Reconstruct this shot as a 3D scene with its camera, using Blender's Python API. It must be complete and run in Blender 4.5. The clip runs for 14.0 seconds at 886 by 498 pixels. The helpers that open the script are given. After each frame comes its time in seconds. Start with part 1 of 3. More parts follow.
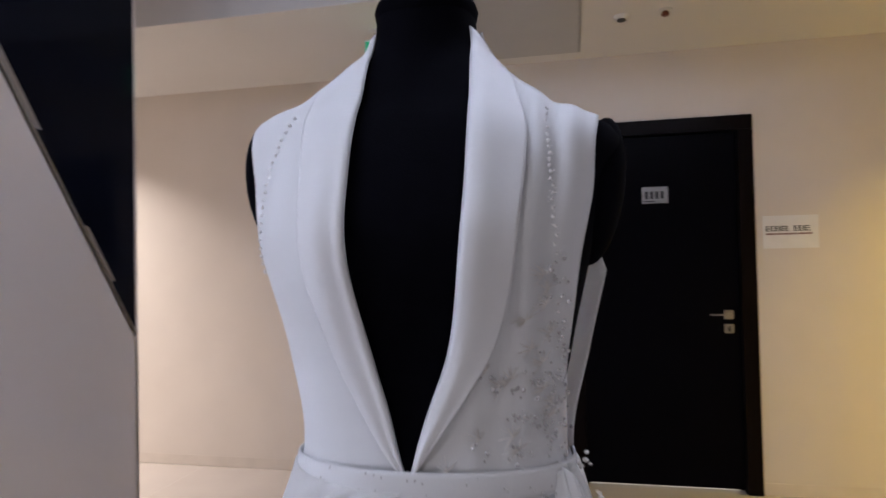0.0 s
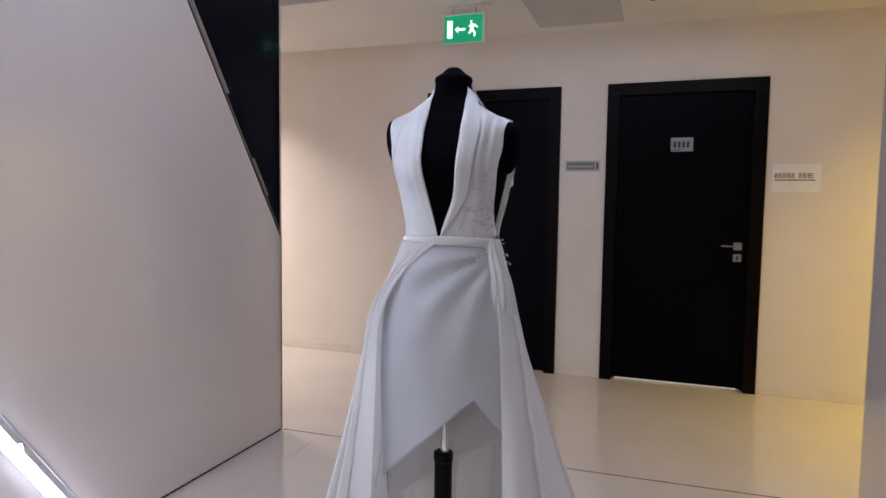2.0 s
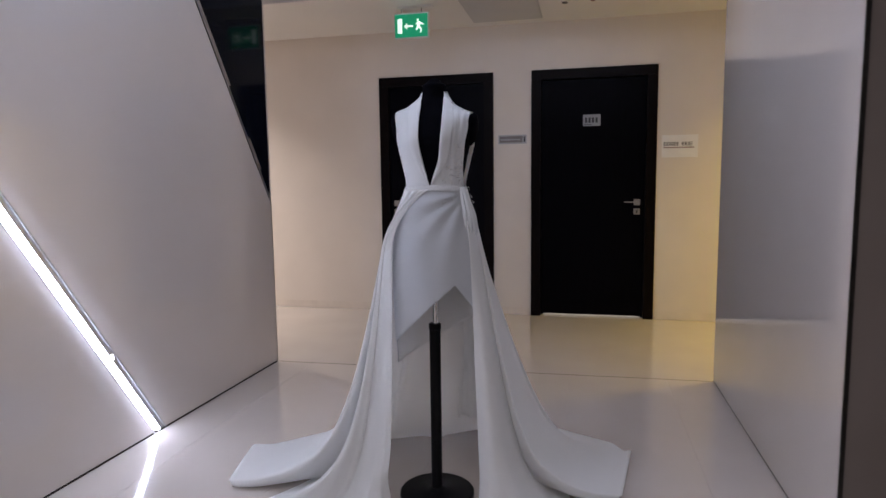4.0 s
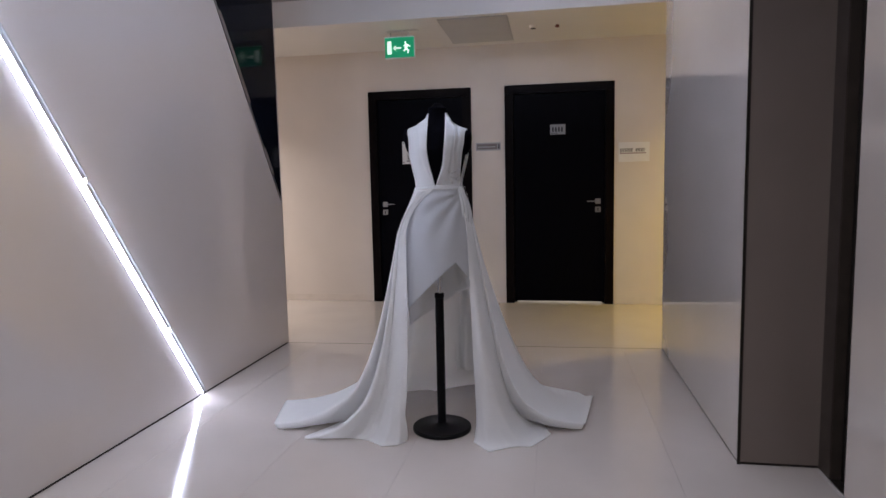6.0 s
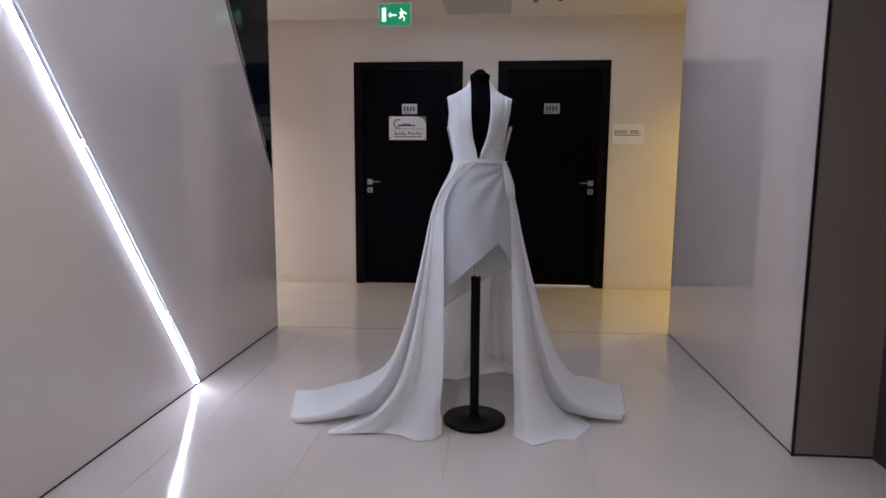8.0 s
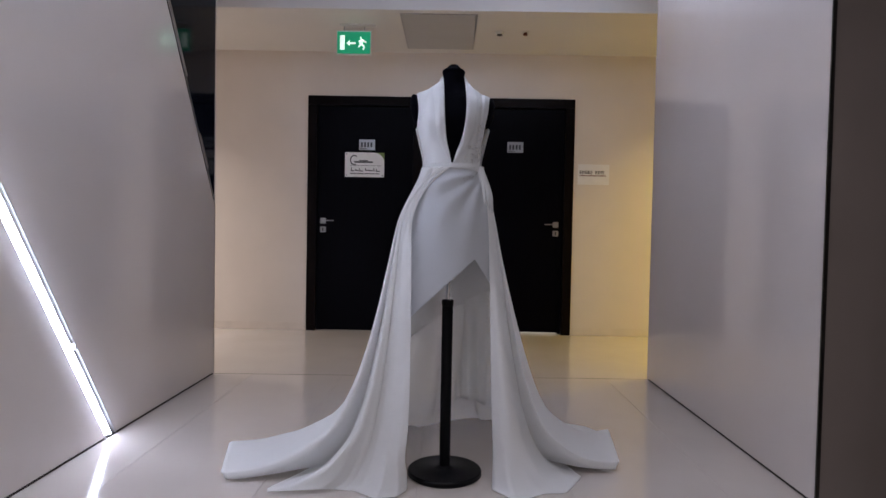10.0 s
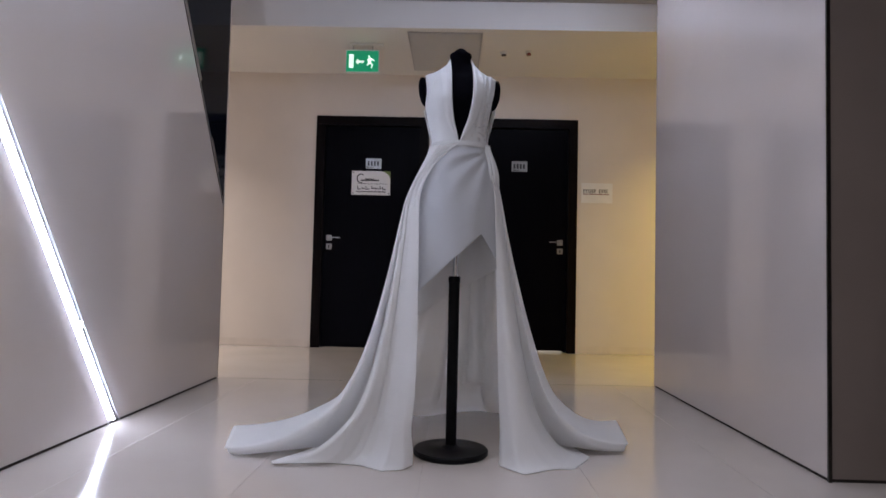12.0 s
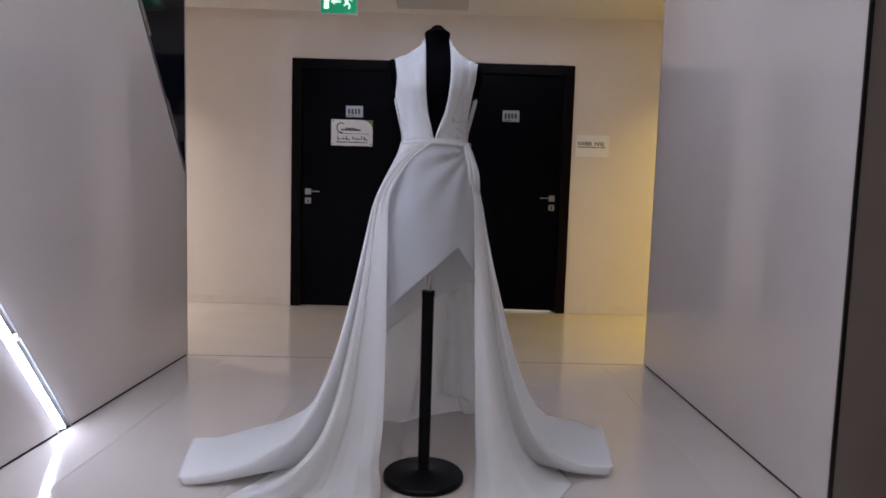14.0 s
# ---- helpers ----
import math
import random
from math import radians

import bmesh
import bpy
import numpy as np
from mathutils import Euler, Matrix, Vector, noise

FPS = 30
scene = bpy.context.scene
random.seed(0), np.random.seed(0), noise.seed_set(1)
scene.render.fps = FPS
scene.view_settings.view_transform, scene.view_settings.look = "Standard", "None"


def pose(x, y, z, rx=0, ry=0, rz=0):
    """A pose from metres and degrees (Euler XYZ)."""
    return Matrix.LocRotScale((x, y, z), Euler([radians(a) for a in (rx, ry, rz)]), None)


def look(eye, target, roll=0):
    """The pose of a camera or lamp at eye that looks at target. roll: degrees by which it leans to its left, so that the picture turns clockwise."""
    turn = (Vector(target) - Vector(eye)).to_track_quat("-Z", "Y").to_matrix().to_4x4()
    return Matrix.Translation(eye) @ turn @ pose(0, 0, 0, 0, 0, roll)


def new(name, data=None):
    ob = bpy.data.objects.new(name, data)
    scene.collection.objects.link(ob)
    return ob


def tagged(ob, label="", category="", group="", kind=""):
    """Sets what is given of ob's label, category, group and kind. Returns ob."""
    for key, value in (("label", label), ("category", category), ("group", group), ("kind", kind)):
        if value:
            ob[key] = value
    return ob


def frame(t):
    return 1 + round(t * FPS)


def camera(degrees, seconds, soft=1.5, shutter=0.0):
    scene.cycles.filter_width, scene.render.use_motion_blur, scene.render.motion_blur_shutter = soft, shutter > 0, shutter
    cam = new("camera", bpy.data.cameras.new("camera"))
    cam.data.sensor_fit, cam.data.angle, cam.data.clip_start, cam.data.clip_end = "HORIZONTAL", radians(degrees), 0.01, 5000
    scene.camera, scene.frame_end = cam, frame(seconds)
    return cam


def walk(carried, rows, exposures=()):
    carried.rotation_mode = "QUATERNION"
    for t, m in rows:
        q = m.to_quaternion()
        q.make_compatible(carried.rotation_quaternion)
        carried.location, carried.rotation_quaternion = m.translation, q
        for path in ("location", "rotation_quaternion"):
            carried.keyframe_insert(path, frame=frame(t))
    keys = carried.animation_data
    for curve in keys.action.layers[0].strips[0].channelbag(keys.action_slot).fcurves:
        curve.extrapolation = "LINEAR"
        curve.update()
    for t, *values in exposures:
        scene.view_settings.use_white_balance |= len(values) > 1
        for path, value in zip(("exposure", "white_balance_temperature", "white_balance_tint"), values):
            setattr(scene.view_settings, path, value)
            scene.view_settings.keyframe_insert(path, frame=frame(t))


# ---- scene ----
cam = camera(71.2, 14.0, shutter=0.5)
PATH = [
    (0, (0.046, 0.208, 1.339), (-0.371, 2.163, 1.385), -1.2),
    (0.5, (0.132, 0.073, 1.314), (-0.499, 1.969, 1.372), -0.3),
    (1, (0.211, -0.155, 1.283), (-0.503, 1.712, 1.193), 0.8),
    (1.5, (0.327, -0.395, 1.271), (-0.427, 1.449, 1.091), 0.9),
    (2, (0.388, -0.659, 1.261), (-0.271, 1.225, 1.122), 0.8),
    (2.5, (0.436, -0.881, 1.255), (-0.199, 1.01, 1.11), 1.1),
    (3, (0.488, -1.098, 1.248), (-0.14, 0.794, 1.089), 1.0),
    (3.5, (0.473, -1.314, 1.222), (-0.056, 0.603, 1.002), -0.0),
    (6, (0.458, -2.194, 1.193), (0.11, -0.235, 0.989), -1.2),
    (6.5, (0.393, -2.314, 1.196), (0.066, -0.352, 0.984), -0.2),
    (7, (0.211, -2.343, 1.187), (-0.081, -0.374, 0.993), -0.6),
    (7.5, (0.057, -2.242, 1.172), (-0.126, -0.27, 0.893), -0.7),
    (8, (0.009, -2.027, 1.163), (-0.162, -0.052, 0.899), 0.3),
    (8.5, (-0.013, -1.843, 1.168), (-0.157, 0.134, 0.9), 0.1),
    (9, (-0.052, -1.709, 1.151), (-0.087, 0.281, 0.954), 0.1),
    (11.5, (-0.086, -1.664, 0.66), (-0.114, 0.336, 0.702), 1.7),
    (12, (-0.086, -1.702, 0.678), (-0.119, 0.296, 0.766), 1.3),
    (12.5, (-0.085, -1.709, 0.688), (-0.147, 0.286, 0.815), 1.3),
    (13, (-0.077, -1.66, 0.683), (-0.139, 0.336, 0.801), 1.3),
    (13.5, (-0.044, -1.543, 0.757), (-0.097, 0.456, 0.757), 1.7),
    (14, (-0.026, -1.429, 1.007), (-0.032, 0.564, 0.836), 1.7),
]
walk(cam, [(t, look(eye, target, roll)) for t, eye, target, roll in PATH],
     [(0.0, -0.02), (0.5, 0.26), (1.0, 0.28), (1.5, 0.26), (2.0, 0.18), (2.5, 0.06), (3.0, -0.04), (3.5, -0.14), (6.0, -0.16), (8.5, -0.20), (11.5, -0.18), (14.0, -0.16)])

# ---- world, lights ----
world = bpy.data.worlds.new("world")
scene.world = world
world.use_nodes = True
world.node_tree.nodes["Background"].inputs[0].default_value = (0.5, 0.5, 0.55, 1)
world.node_tree.nodes["Background"].inputs[1].default_value = 0.02


def area_lamp(name, m, sx, sy, watts, colour, label):
    data = bpy.data.lights.new(name, "AREA")
    data.shape, data.size, data.size_y, data.energy, data.color = "RECTANGLE", sx, sy, watts, colour
    ob = new(name, data)
    ob.matrix_world = m
    return tagged(ob, label, "lamp", kind="structure")


# main sizes of the lobby
XL, XR = -1.565, 1.223            # glass-clad side walls
YL, YR = 2.244, 2.326             # where those walls end at the cross corridor
YD = 4.0                          # wall with the two doors
ZC, ZH = 2.55, 2.76               # corridor ceiling, lobby ceiling
YB = 2.90                         # step between the two ceilings
YN = 0.479                        # far side of the lift recess
YS = -4.6                         # wall behind the walk
LED0, SLOPE = 1.04, -1.505        # foot of the light line on the side wall, and its rise

NEUT = (1.0, 0.91, 0.865)
WARM = (1.0, 0.73, 0.16)


# ---- materials ----
def material(name, colour, rough=0.5, metal=0.0, spec=0.5, vary=0.06, scale=6.0, bump=0.0, bump_scale=200.0, coat=0.0,
             emit=None, strength=0.0, stretch=(1, 1, 1), sheen=0.0, transl=0.0, rough_vary=0.0):
    m = bpy.data.materials.new(name)
    m.use_nodes = True
    nt = m.node_tree
    b = nt.nodes["Principled BSDF"]
    b.inputs["Base Color"].default_value = (*colour, 1)
    b.inputs["Roughness"].default_value = rough
    b.inputs["Metallic"].default_value = metal
    b.inputs["Specular IOR Level"].default_value = spec
    b.inputs["Coat Weight"].default_value = coat
    b.inputs["Coat Roughness"].default_value = 0.04
    b.inputs["Sheen Weight"].default_value = sheen
    if emit:
        b.inputs["Emission Color"].default_value = (*emit, 1)
        b.inputs["Emission Strength"].default_value = strength
    co = nt.nodes.new("ShaderNodeTexCoord")
    mp = nt.nodes.new("ShaderNodeMapping")
    mp.inputs["Scale"].default_value = stretch
    nt.links.new(co.outputs["Object"], mp.inputs["Vector"])
    if vary > 0:
        n = nt.nodes.new("ShaderNodeTexNoise")
        n.inputs["Scale"].default_value, n.inputs["Detail"].default_value = scale, 6
        nt.links.new(mp.outputs["Vector"], n.inputs["Vector"])
        r = nt.nodes.new("ShaderNodeMapRange")
        r.inputs["From Min"].default_value, r.inputs["From Max"].default_value = 0.3, 0.7
        r.inputs["To Min"].default_value, r.inputs["To Max"].default_value = 1 - vary, 1 + vary
        nt.links.new(n.outputs["Fac"], r.inputs["Value"])
        mx = nt.nodes.new("ShaderNodeMix")
        mx.data_type, mx.blend_type = "RGBA", "MULTIPLY"
        mx.inputs["Factor"].default_value = 1.0
        mx.inputs["A"].default_value = (*colour, 1)
        nt.links.new(r.outputs["Result"], mx.inputs["B"])
        nt.links.new(mx.outputs["Result"], b.inputs["Base Color"])
        if rough_vary > 0:
            q = nt.nodes.new("ShaderNodeMapRange")
            q.inputs["From Min"].default_value, q.inputs["From Max"].default_value = 0.3, 0.7
            q.inputs["To Min"].default_value, q.inputs["To Max"].default_value = rough - rough_vary, rough + rough_vary
            nt.links.new(n.outputs["Fac"], q.inputs["Value"])
            nt.links.new(q.outputs["Result"], b.inputs["Roughness"])
    if bump > 0:
        f = nt.nodes.new("ShaderNodeTexNoise")
        f.inputs["Scale"].default_value, f.inputs["Detail"].default_value = bump_scale, 3
        nt.links.new(mp.outputs["Vector"], f.inputs["Vector"])
        u = nt.nodes.new("ShaderNodeBump")
        u.inputs["Strength"].default_value, u.inputs["Distance"].default_value = bump, 0.002
        nt.links.new(f.outputs["Fac"], u.inputs["Height"])
        nt.links.new(u.outputs["Normal"], b.inputs["Normal"])
    if transl > 0:
        t = nt.nodes.new("ShaderNodeBsdfTranslucent")
        t.inputs["Color"].default_value = (*colour, 1)
        s = nt.nodes.new("ShaderNodeMixShader")
        s.inputs["Fac"].default_value = transl
        out = nt.nodes["Material Output"]
        nt.links.new(b.outputs["BSDF"], s.inputs[1])
        nt.links.new(t.outputs["BSDF"], s.inputs[2])
        nt.links.new(s.outputs["Shader"], out.inputs["Surface"])
    return m


M_FLOOR = material("polished_porcelain", (0.53, 0.475, 0.435), 0.11, spec=0.66, vary=0.035, scale=2.2, rough_vary=0.02, bump=0.008, bump_scale=9)
M_GROUT = material("beige_grout", (0.47, 0.43, 0.40), 0.7, vary=0.1)
M_JOINT = material("dark_joint", (0.04, 0.036, 0.034), 0.9, spec=0.05, vary=0.2)
M_GLASS = material("back_painted_glass", (0.605, 0.555, 0.53), 0.14, spec=0.5, vary=0.025, scale=1.3, rough_vary=0.04, coat=1.0)
M_BLACK_GLASS = material("black_glass", (0.004, 0.005, 0.010), 0.07, spec=0.06, vary=0.1)
M_WALL = material("beige_wall_paint", (0.66, 0.605, 0.55), 0.6, vary=0.03, scale=2.5, bump=0.05, bump_scale=160)
M_SKIRTING = material("beige_tile_skirting", (0.64, 0.58, 0.52), 0.4, vary=0.05, scale=8)
M_CEIL = material("white_ceiling_paint", (0.67, 0.655, 0.64), 0.75, vary=0.025, scale=1.5, bump=0.04, bump_scale=120)
M_CEIL2 = material("grey_ceiling_paint", (0.39, 0.39, 0.41), 0.75, vary=0.03, scale=1.5, bump=0.04, bump_scale=120)
M_HATCH = material("grey_metal_hatch", (0.45, 0.45, 0.455), 0.5, vary=0.03, scale=5)
M_WENGE = material("dark_wenge_veneer", (0.0020, 0.0018, 0.0034), 0.30, spec=0.03, vary=0.35, scale=9, stretch=(12, 12, 0.7), bump=0.06, bump_scale=60)
M_FRAME = material("dark_wenge_frame", (0.0045, 0.0028, 0.0030), 0.34, spec=0.05, vary=0.35, scale=9, stretch=(12, 12, 0.7), bump=0.06, bump_scale=60)
M_STEEL = material("brushed_steel", (0.38, 0.375, 0.37), 0.28, metal=1.0, vary=0.08, scale=30, stretch=(1, 1, 12))
M_CHROME = material("chrome", (0.75, 0.75, 0.76), 0.1, metal=1.0, vary=0.03)
M_ALU = material("anodised_aluminium", (0.42, 0.42, 0.43), 0.38, metal=1.0, vary=0.06, scale=20)
M_TRIM = material("dark_bronze_trim", (0.06, 0.055, 0.05), 0.35, metal=0.9, vary=0.12, scale=20)
M_BRONZE = material("brown_bronze_lift_frame", (0.085, 0.068, 0.058), 0.38, metal=0.6, vary=0.1, scale=14)
M_LIFT = material("dark_lift_door_metal", (0.05, 0.046, 0.044), 0.32, metal=0.7, vary=0.12, scale=40, stretch=(1, 1, 0.05))
M_LED = material("led_diffuser", (0.9, 0.9, 0.9), 0.5, vary=0, emit=(0.70, 0.77, 1.0), strength=46.0)
M_TAUPE = material("taupe_laminate_panel", (0.205, 0.168, 0.148), 0.3, vary=0.06, scale=2.0)
M_DIFF = material("unlit_plastic_diffuser", (0.24, 0.21, 0.19), 0.4, vary=0.12, scale=12)
M_ENGRAVE = material("dark_engraved_steel", (0.17, 0.15, 0.14), 0.35, metal=0.6, vary=0.1, scale=40)
M_NEAR = material("brown_grey_glass", (0.36, 0.315, 0.29), 0.16, vary=0.025, scale=1.3, coat=1.0)
M_SIGN = material("white_sign_plastic", (0.74, 0.735, 0.73), 0.35, vary=0.03, scale=20)
M_PLATE = material("silver_plate", (0.34, 0.34, 0.34), 0.3, metal=0.7, vary=0.06, scale=40)
M_INK = material("dark_ink", (0.03, 0.03, 0.035), 0.5, vary=0.1)
M_INK_RED = material("dark_red_ink", (0.16, 0.05, 0.05), 0.5, vary=0.1)
M_INK_GREEN = material("olive_green_print", (0.16, 0.22, 0.06), 0.5, vary=0.1)
M_EXIT = material("green_exit_panel", (0.0, 0.30, 0.13), 0.4, vary=0, emit=(0.0, 0.40, 0.17), strength=0.36)
M_EXIT_W = material("lit_white_symbol", (0.8, 0.85, 0.8), 0.4, vary=0, emit=(0.75, 1.0, 0.85), strength=1.0)
M_EXIT_BODY = material("exit_sign_casing", (0.62, 0.68, 0.64), 0.4, vary=0.03)
M_CREPE = material("white_crepe", (0.75, 0.77, 0.81), 0.62, vary=0.02, scale=14, bump=0.12, bump_scale=900, sheen=0.25, transl=0.46)
M_BODICE = material("white_bodice_crepe", (0.63, 0.645, 0.665), 0.58, vary=0.02, scale=14, bump=0.12, bump_scale=900, sheen=0.25)
M_SATIN = material("white_satin_lapel", (0.665, 0.68, 0.70), 0.42, vary=0.02, scale=10, bump=0.06, bump_scale=900, sheen=0.2)
M_CHIFFON = material("white_chiffon", (0.94, 0.94, 0.94), 0.7, vary=0.02, scale=14, bump=0.12, bump_scale=700, sheen=0.3, transl=0.56)
M_BEAD = material("silver_bead", (0.66, 0.66, 0.68), 0.2, metal=0.4, vary=0.25, scale=300)
M_PEARL = material("pearl_bead", (0.80, 0.80, 0.81), 0.15, metal=0.0, vary=0.1, scale=300)
M_LACE = material("ivory_lace_thread", (0.70, 0.68, 0.66), 0.6, vary=0.1, scale=200)
M_JERSEY = material("black_jersey", (0.0022, 0.0022, 0.0040), 0.8, spec=0.02, vary=0.2, scale=60, bump=0.15, bump_scale=800, sheen=0.0)
M_BLACK = material("black_powder_coat", (0.0030, 0.0030, 0.0040), 0.4, spec=0.12, vary=0.2, scale=40, bump=0.05, bump_scale=500)
M_PLASTER = material("plain_plaster", (0.6, 0.58, 0.55), 0.8, vary=0.03)
M_DETECT = material("white_plastic", (0.7, 0.7, 0.68), 0.4, vary=0.02)
M_RED = material("dark_red_lens", (0.12, 0.02, 0.015), 0.3, vary=0.1)


# ---- mesh helpers ----
def part(name, bm, mat, parent=None, label="", smooth=False, angle=None):
    me = bpy.data.meshes.new(name)
    bm.normal_update()
    bm.to_mesh(me)
    bm.free()
    for m in (mat if isinstance(mat, (list, tuple)) else [mat]):
        me.materials.append(m)
    if smooth:
        me.shade_smooth()
    if angle:
        me.set_sharp_from_angle(angle=radians(angle))
    ob = new(name, me)
    if parent:
        ob.parent = parent
    if label:
        ob["label"] = label
    return ob


def thing(name, at, label, category, group="", kind=""):
    ob = new(name)
    ob.location = at
    ob.empty_display_size = 0.1
    bpy.context.view_layer.update()
    return tagged(ob, label, category, group, kind)


def box(x0, x1, y0, y1, z0, z1, bevel=0.0, bm=None, mi=0):
    bm = bm or bmesh.new()
    r = bmesh.ops.create_cube(bm, size=1.0, matrix=Matrix.Translation(((x0 + x1) / 2, (y0 + y1) / 2, (z0 + z1) / 2)) @ Matrix.Diagonal((x1 - x0, y1 - y0, z1 - z0, 1)))
    if bevel:
        edges = list({e for v in r["verts"] for e in v.link_edges})
        bmesh.ops.bevel(bm, geom=edges, offset=bevel, segments=2, affect="EDGES")
    if mi:
        for v in r["verts"]:
            if v.is_valid:
                for f in v.link_faces:
                    f.material_index = mi
    return bm


def prism_x(points, x0, x1, bm=None):
    """A flat outline of (y, z) points, drawn out from x0 to x1."""
    bm = bm or bmesh.new()
    a = [bm.verts.new((x0, y, z)) for y, z in points]
    b = [bm.verts.new((x1, y, z)) for y, z in points]
    bm.faces.new(a)
    bm.faces.new(list(reversed(b)))
    for i in range(len(points)):
        k = (i + 1) % len(points)
        bm.faces.new((a[i], b[i], b[k], a[k]))
    bmesh.ops.recalc_face_normals(bm, faces=bm.faces)
    return bm


def prism_y(points, y0, y1, bm=None):
    bm = bm or bmesh.new()
    a = [bm.verts.new((x, y0, z)) for x, z in points]
    b = [bm.verts.new((x, y1, z)) for x, z in points]
    bm.faces.new(a)
    bm.faces.new(list(reversed(b)))
    for i in range(len(points)):
        k = (i + 1) % len(points)
        bm.faces.new((a[i], b[i], b[k], a[k]))
    bmesh.ops.recalc_face_normals(bm, faces=bm.faces)
    return bm


def lathe(profile, n=48, bm=None, at=(0, 0, 0), mi=0):
    """A turned shape from (radius, z) pairs."""
    bm = bm or bmesh.new()
    rings = []
    for r, z in profile:
        rings.append([bm.verts.new((at[0] + r * math.cos(2 * math.pi * i / n), at[1] + r * math.sin(2 * math.pi * i / n), at[2] + z)) for i in range(n)])
    for p, q in zip(rings, rings[1:]):
        for i in range(n):
            k = (i + 1) % n
            bm.faces.new((p[i], p[k], q[k], q[i])).material_index = mi
    bm.faces.new(list(reversed(rings[0]))).material_index = mi
    bm.faces.new(rings[-1]).material_index = mi
    return bm


def spline(keys, t):
    """Smooth value at t through keys (t, a, b, ...)."""
    if t <= keys[0][0]:
        return keys[0][1:]
    if t >= keys[-1][0]:
        return keys[-1][1:]
    i = max(k for k in range(len(keys) - 1) if keys[k][0] <= t)
    p1, p2 = keys[i], keys[i + 1]
    p0, p3 = keys[max(i - 1, 0)], keys[min(i + 2, len(keys) - 1)]
    h = p2[0] - p1[0]
    u = (t - p1[0]) / h
    out = []
    for c in range(1, len(p1)):
        m1 = (p2[c] - p0[c]) / max(p2[0] - p0[0], 1e-6) * h
        m2 = (p3[c] - p1[c]) / max(p3[0] - p1[0], 1e-6) * h
        out.append((2 * u ** 3 - 3 * u ** 2 + 1) * p1[c] + (u ** 3 - 2 * u ** 2 + u) * m1 + (3 * u ** 2 - 2 * u ** 3) * p2[c] + (u ** 3 - u ** 2) * m2)
    return out


def grid(fn, nu, nv, bm=None, closed=False):
    """A sheet of fn(u, v), u and v from 0 to 1."""
    bm = bm or bmesh.new()
    cols = nu if closed else nu + 1
    vs = [[bm.verts.new(fn(i / nu, j / nv)) for j in range(nv + 1)] for i in range(cols)]
    for i in range(nu):
        k = (i + 1) % cols
        for j in range(nv):
            bm.faces.new((vs[i][j], vs[k][j], vs[k][j + 1], vs[i][j + 1]))
    return bm


# ---- structure ----
T = 0.2
floor = thing("floor", (0, 0, 0), "polished cream porcelain floor with hairline joints", "floor", kind="structure")
part("floor_bed", box(-6, 6, YS - 0.2, YD + 1.2, -0.2, -0.0015), M_GROUT, floor)

wall = thing("wall_north", (0, YD, 0), "beige painted corridor wall with two dark doors", "wall", kind="structure")
D1 = (-1.383, -0.331)
D2 = (0.0, 1.046)
ZD = 2.15
bm = box(-6, D1[0], YD, YD + T, 0, 3.0)
box(D1[1], D2[0], YD, YD + T, 0, 3.0, bm=bm)
box(D2[1], 6, YD, YD + T, 0, 3.0, bm=bm)
box(D1[0], D1[1], YD, YD + T, ZD, 3.0, bm=bm)
box(D2[0], D2[1], YD, YD + T, ZD, 3.0, bm=bm)
ob = part("wall_surface", bm, M_WALL)
ob.parent = wall
ob.location = (0, -YD, 0)
for a, b in ((-6, D1[0]), (D1[1], D2[0]), (D2[1], 6)):
    ob = part("baseboard", box(a + 0.001, b - 0.001, YD - 0.005, YD - 0.001, 0.001, 0.072, 0.0015), M_SKIRTING)
    tagged(ob, "beige tile skirting at the foot of the wall", "baseboard", kind="structure")
ob = part("wall_back_rooms", box(-6, 6, YD + 1.0, YD + 1.2, 0, 3), M_PLASTER)
tagged(ob, "plain wall of the rooms behind the doors", "wall", kind="structure")

# west side wall: glass panels split by the light line and a black triangle
def wall_y(z):
    return LED0 + z / SLOPE


wall = thing("wall_west", (XL, 0, 0), "glossy grey glass-clad side wall with a slanting light line", "wall", kind="structure")


def under(name, bm, mat, parent, label="", **kw):
    ob = part(name, bm, mat, None, label, **kw)
    ob.parent = parent
    ob.matrix_parent_inverse = Matrix.Translation(parent.location).inverted()
    return ob


GAP = 0.045
TRI_Y, TRI_Z = 2.244, 1.082
def tri_y(z):
    return TRI_Y + (z - TRI_Z) / -1.53


Z0, Z1 = 0.012, ZH
under("wall_core", box(-3.2, XL - 0.06, YS, YL - 0.014, 0, 3.0), M_PLASTER, wall)
under("glass_panel", prism_x([(YS, Z0), (wall_y(Z0) - GAP, Z0), (wall_y(Z1) - GAP, Z1), (YS, Z1)], XL - 0.012, XL), M_GLASS, wall)
under("glass_panel", prism_x([(wall_y(Z0) + GAP, Z0), (YL, Z0), (YL, TRI_Z - 0.02), (tri_y(Z1) - 0.013, Z1), (wall_y(Z1) + GAP, Z1)], XL - 0.012, XL), M_GLASS, wall)
under("black_panel", prism_x([(YL, TRI_Z + 0.02), (YL, Z1), (tri_y(Z1) + 0.013, Z1)], XL - 0.012, XL - 0.002), M_BLACK_GLASS, wall, "black mirror-like glass triangle")
under("slanting_channel", prism_x([(YL, TRI_Z - 0.02), (YL, TRI_Z + 0.02), (tri_y(Z1) + 0.013, Z1), (tri_y(Z1) - 0.013, Z1)], XL - 0.03, XL - 0.014), M_INK, wall, "dark empty light channel")


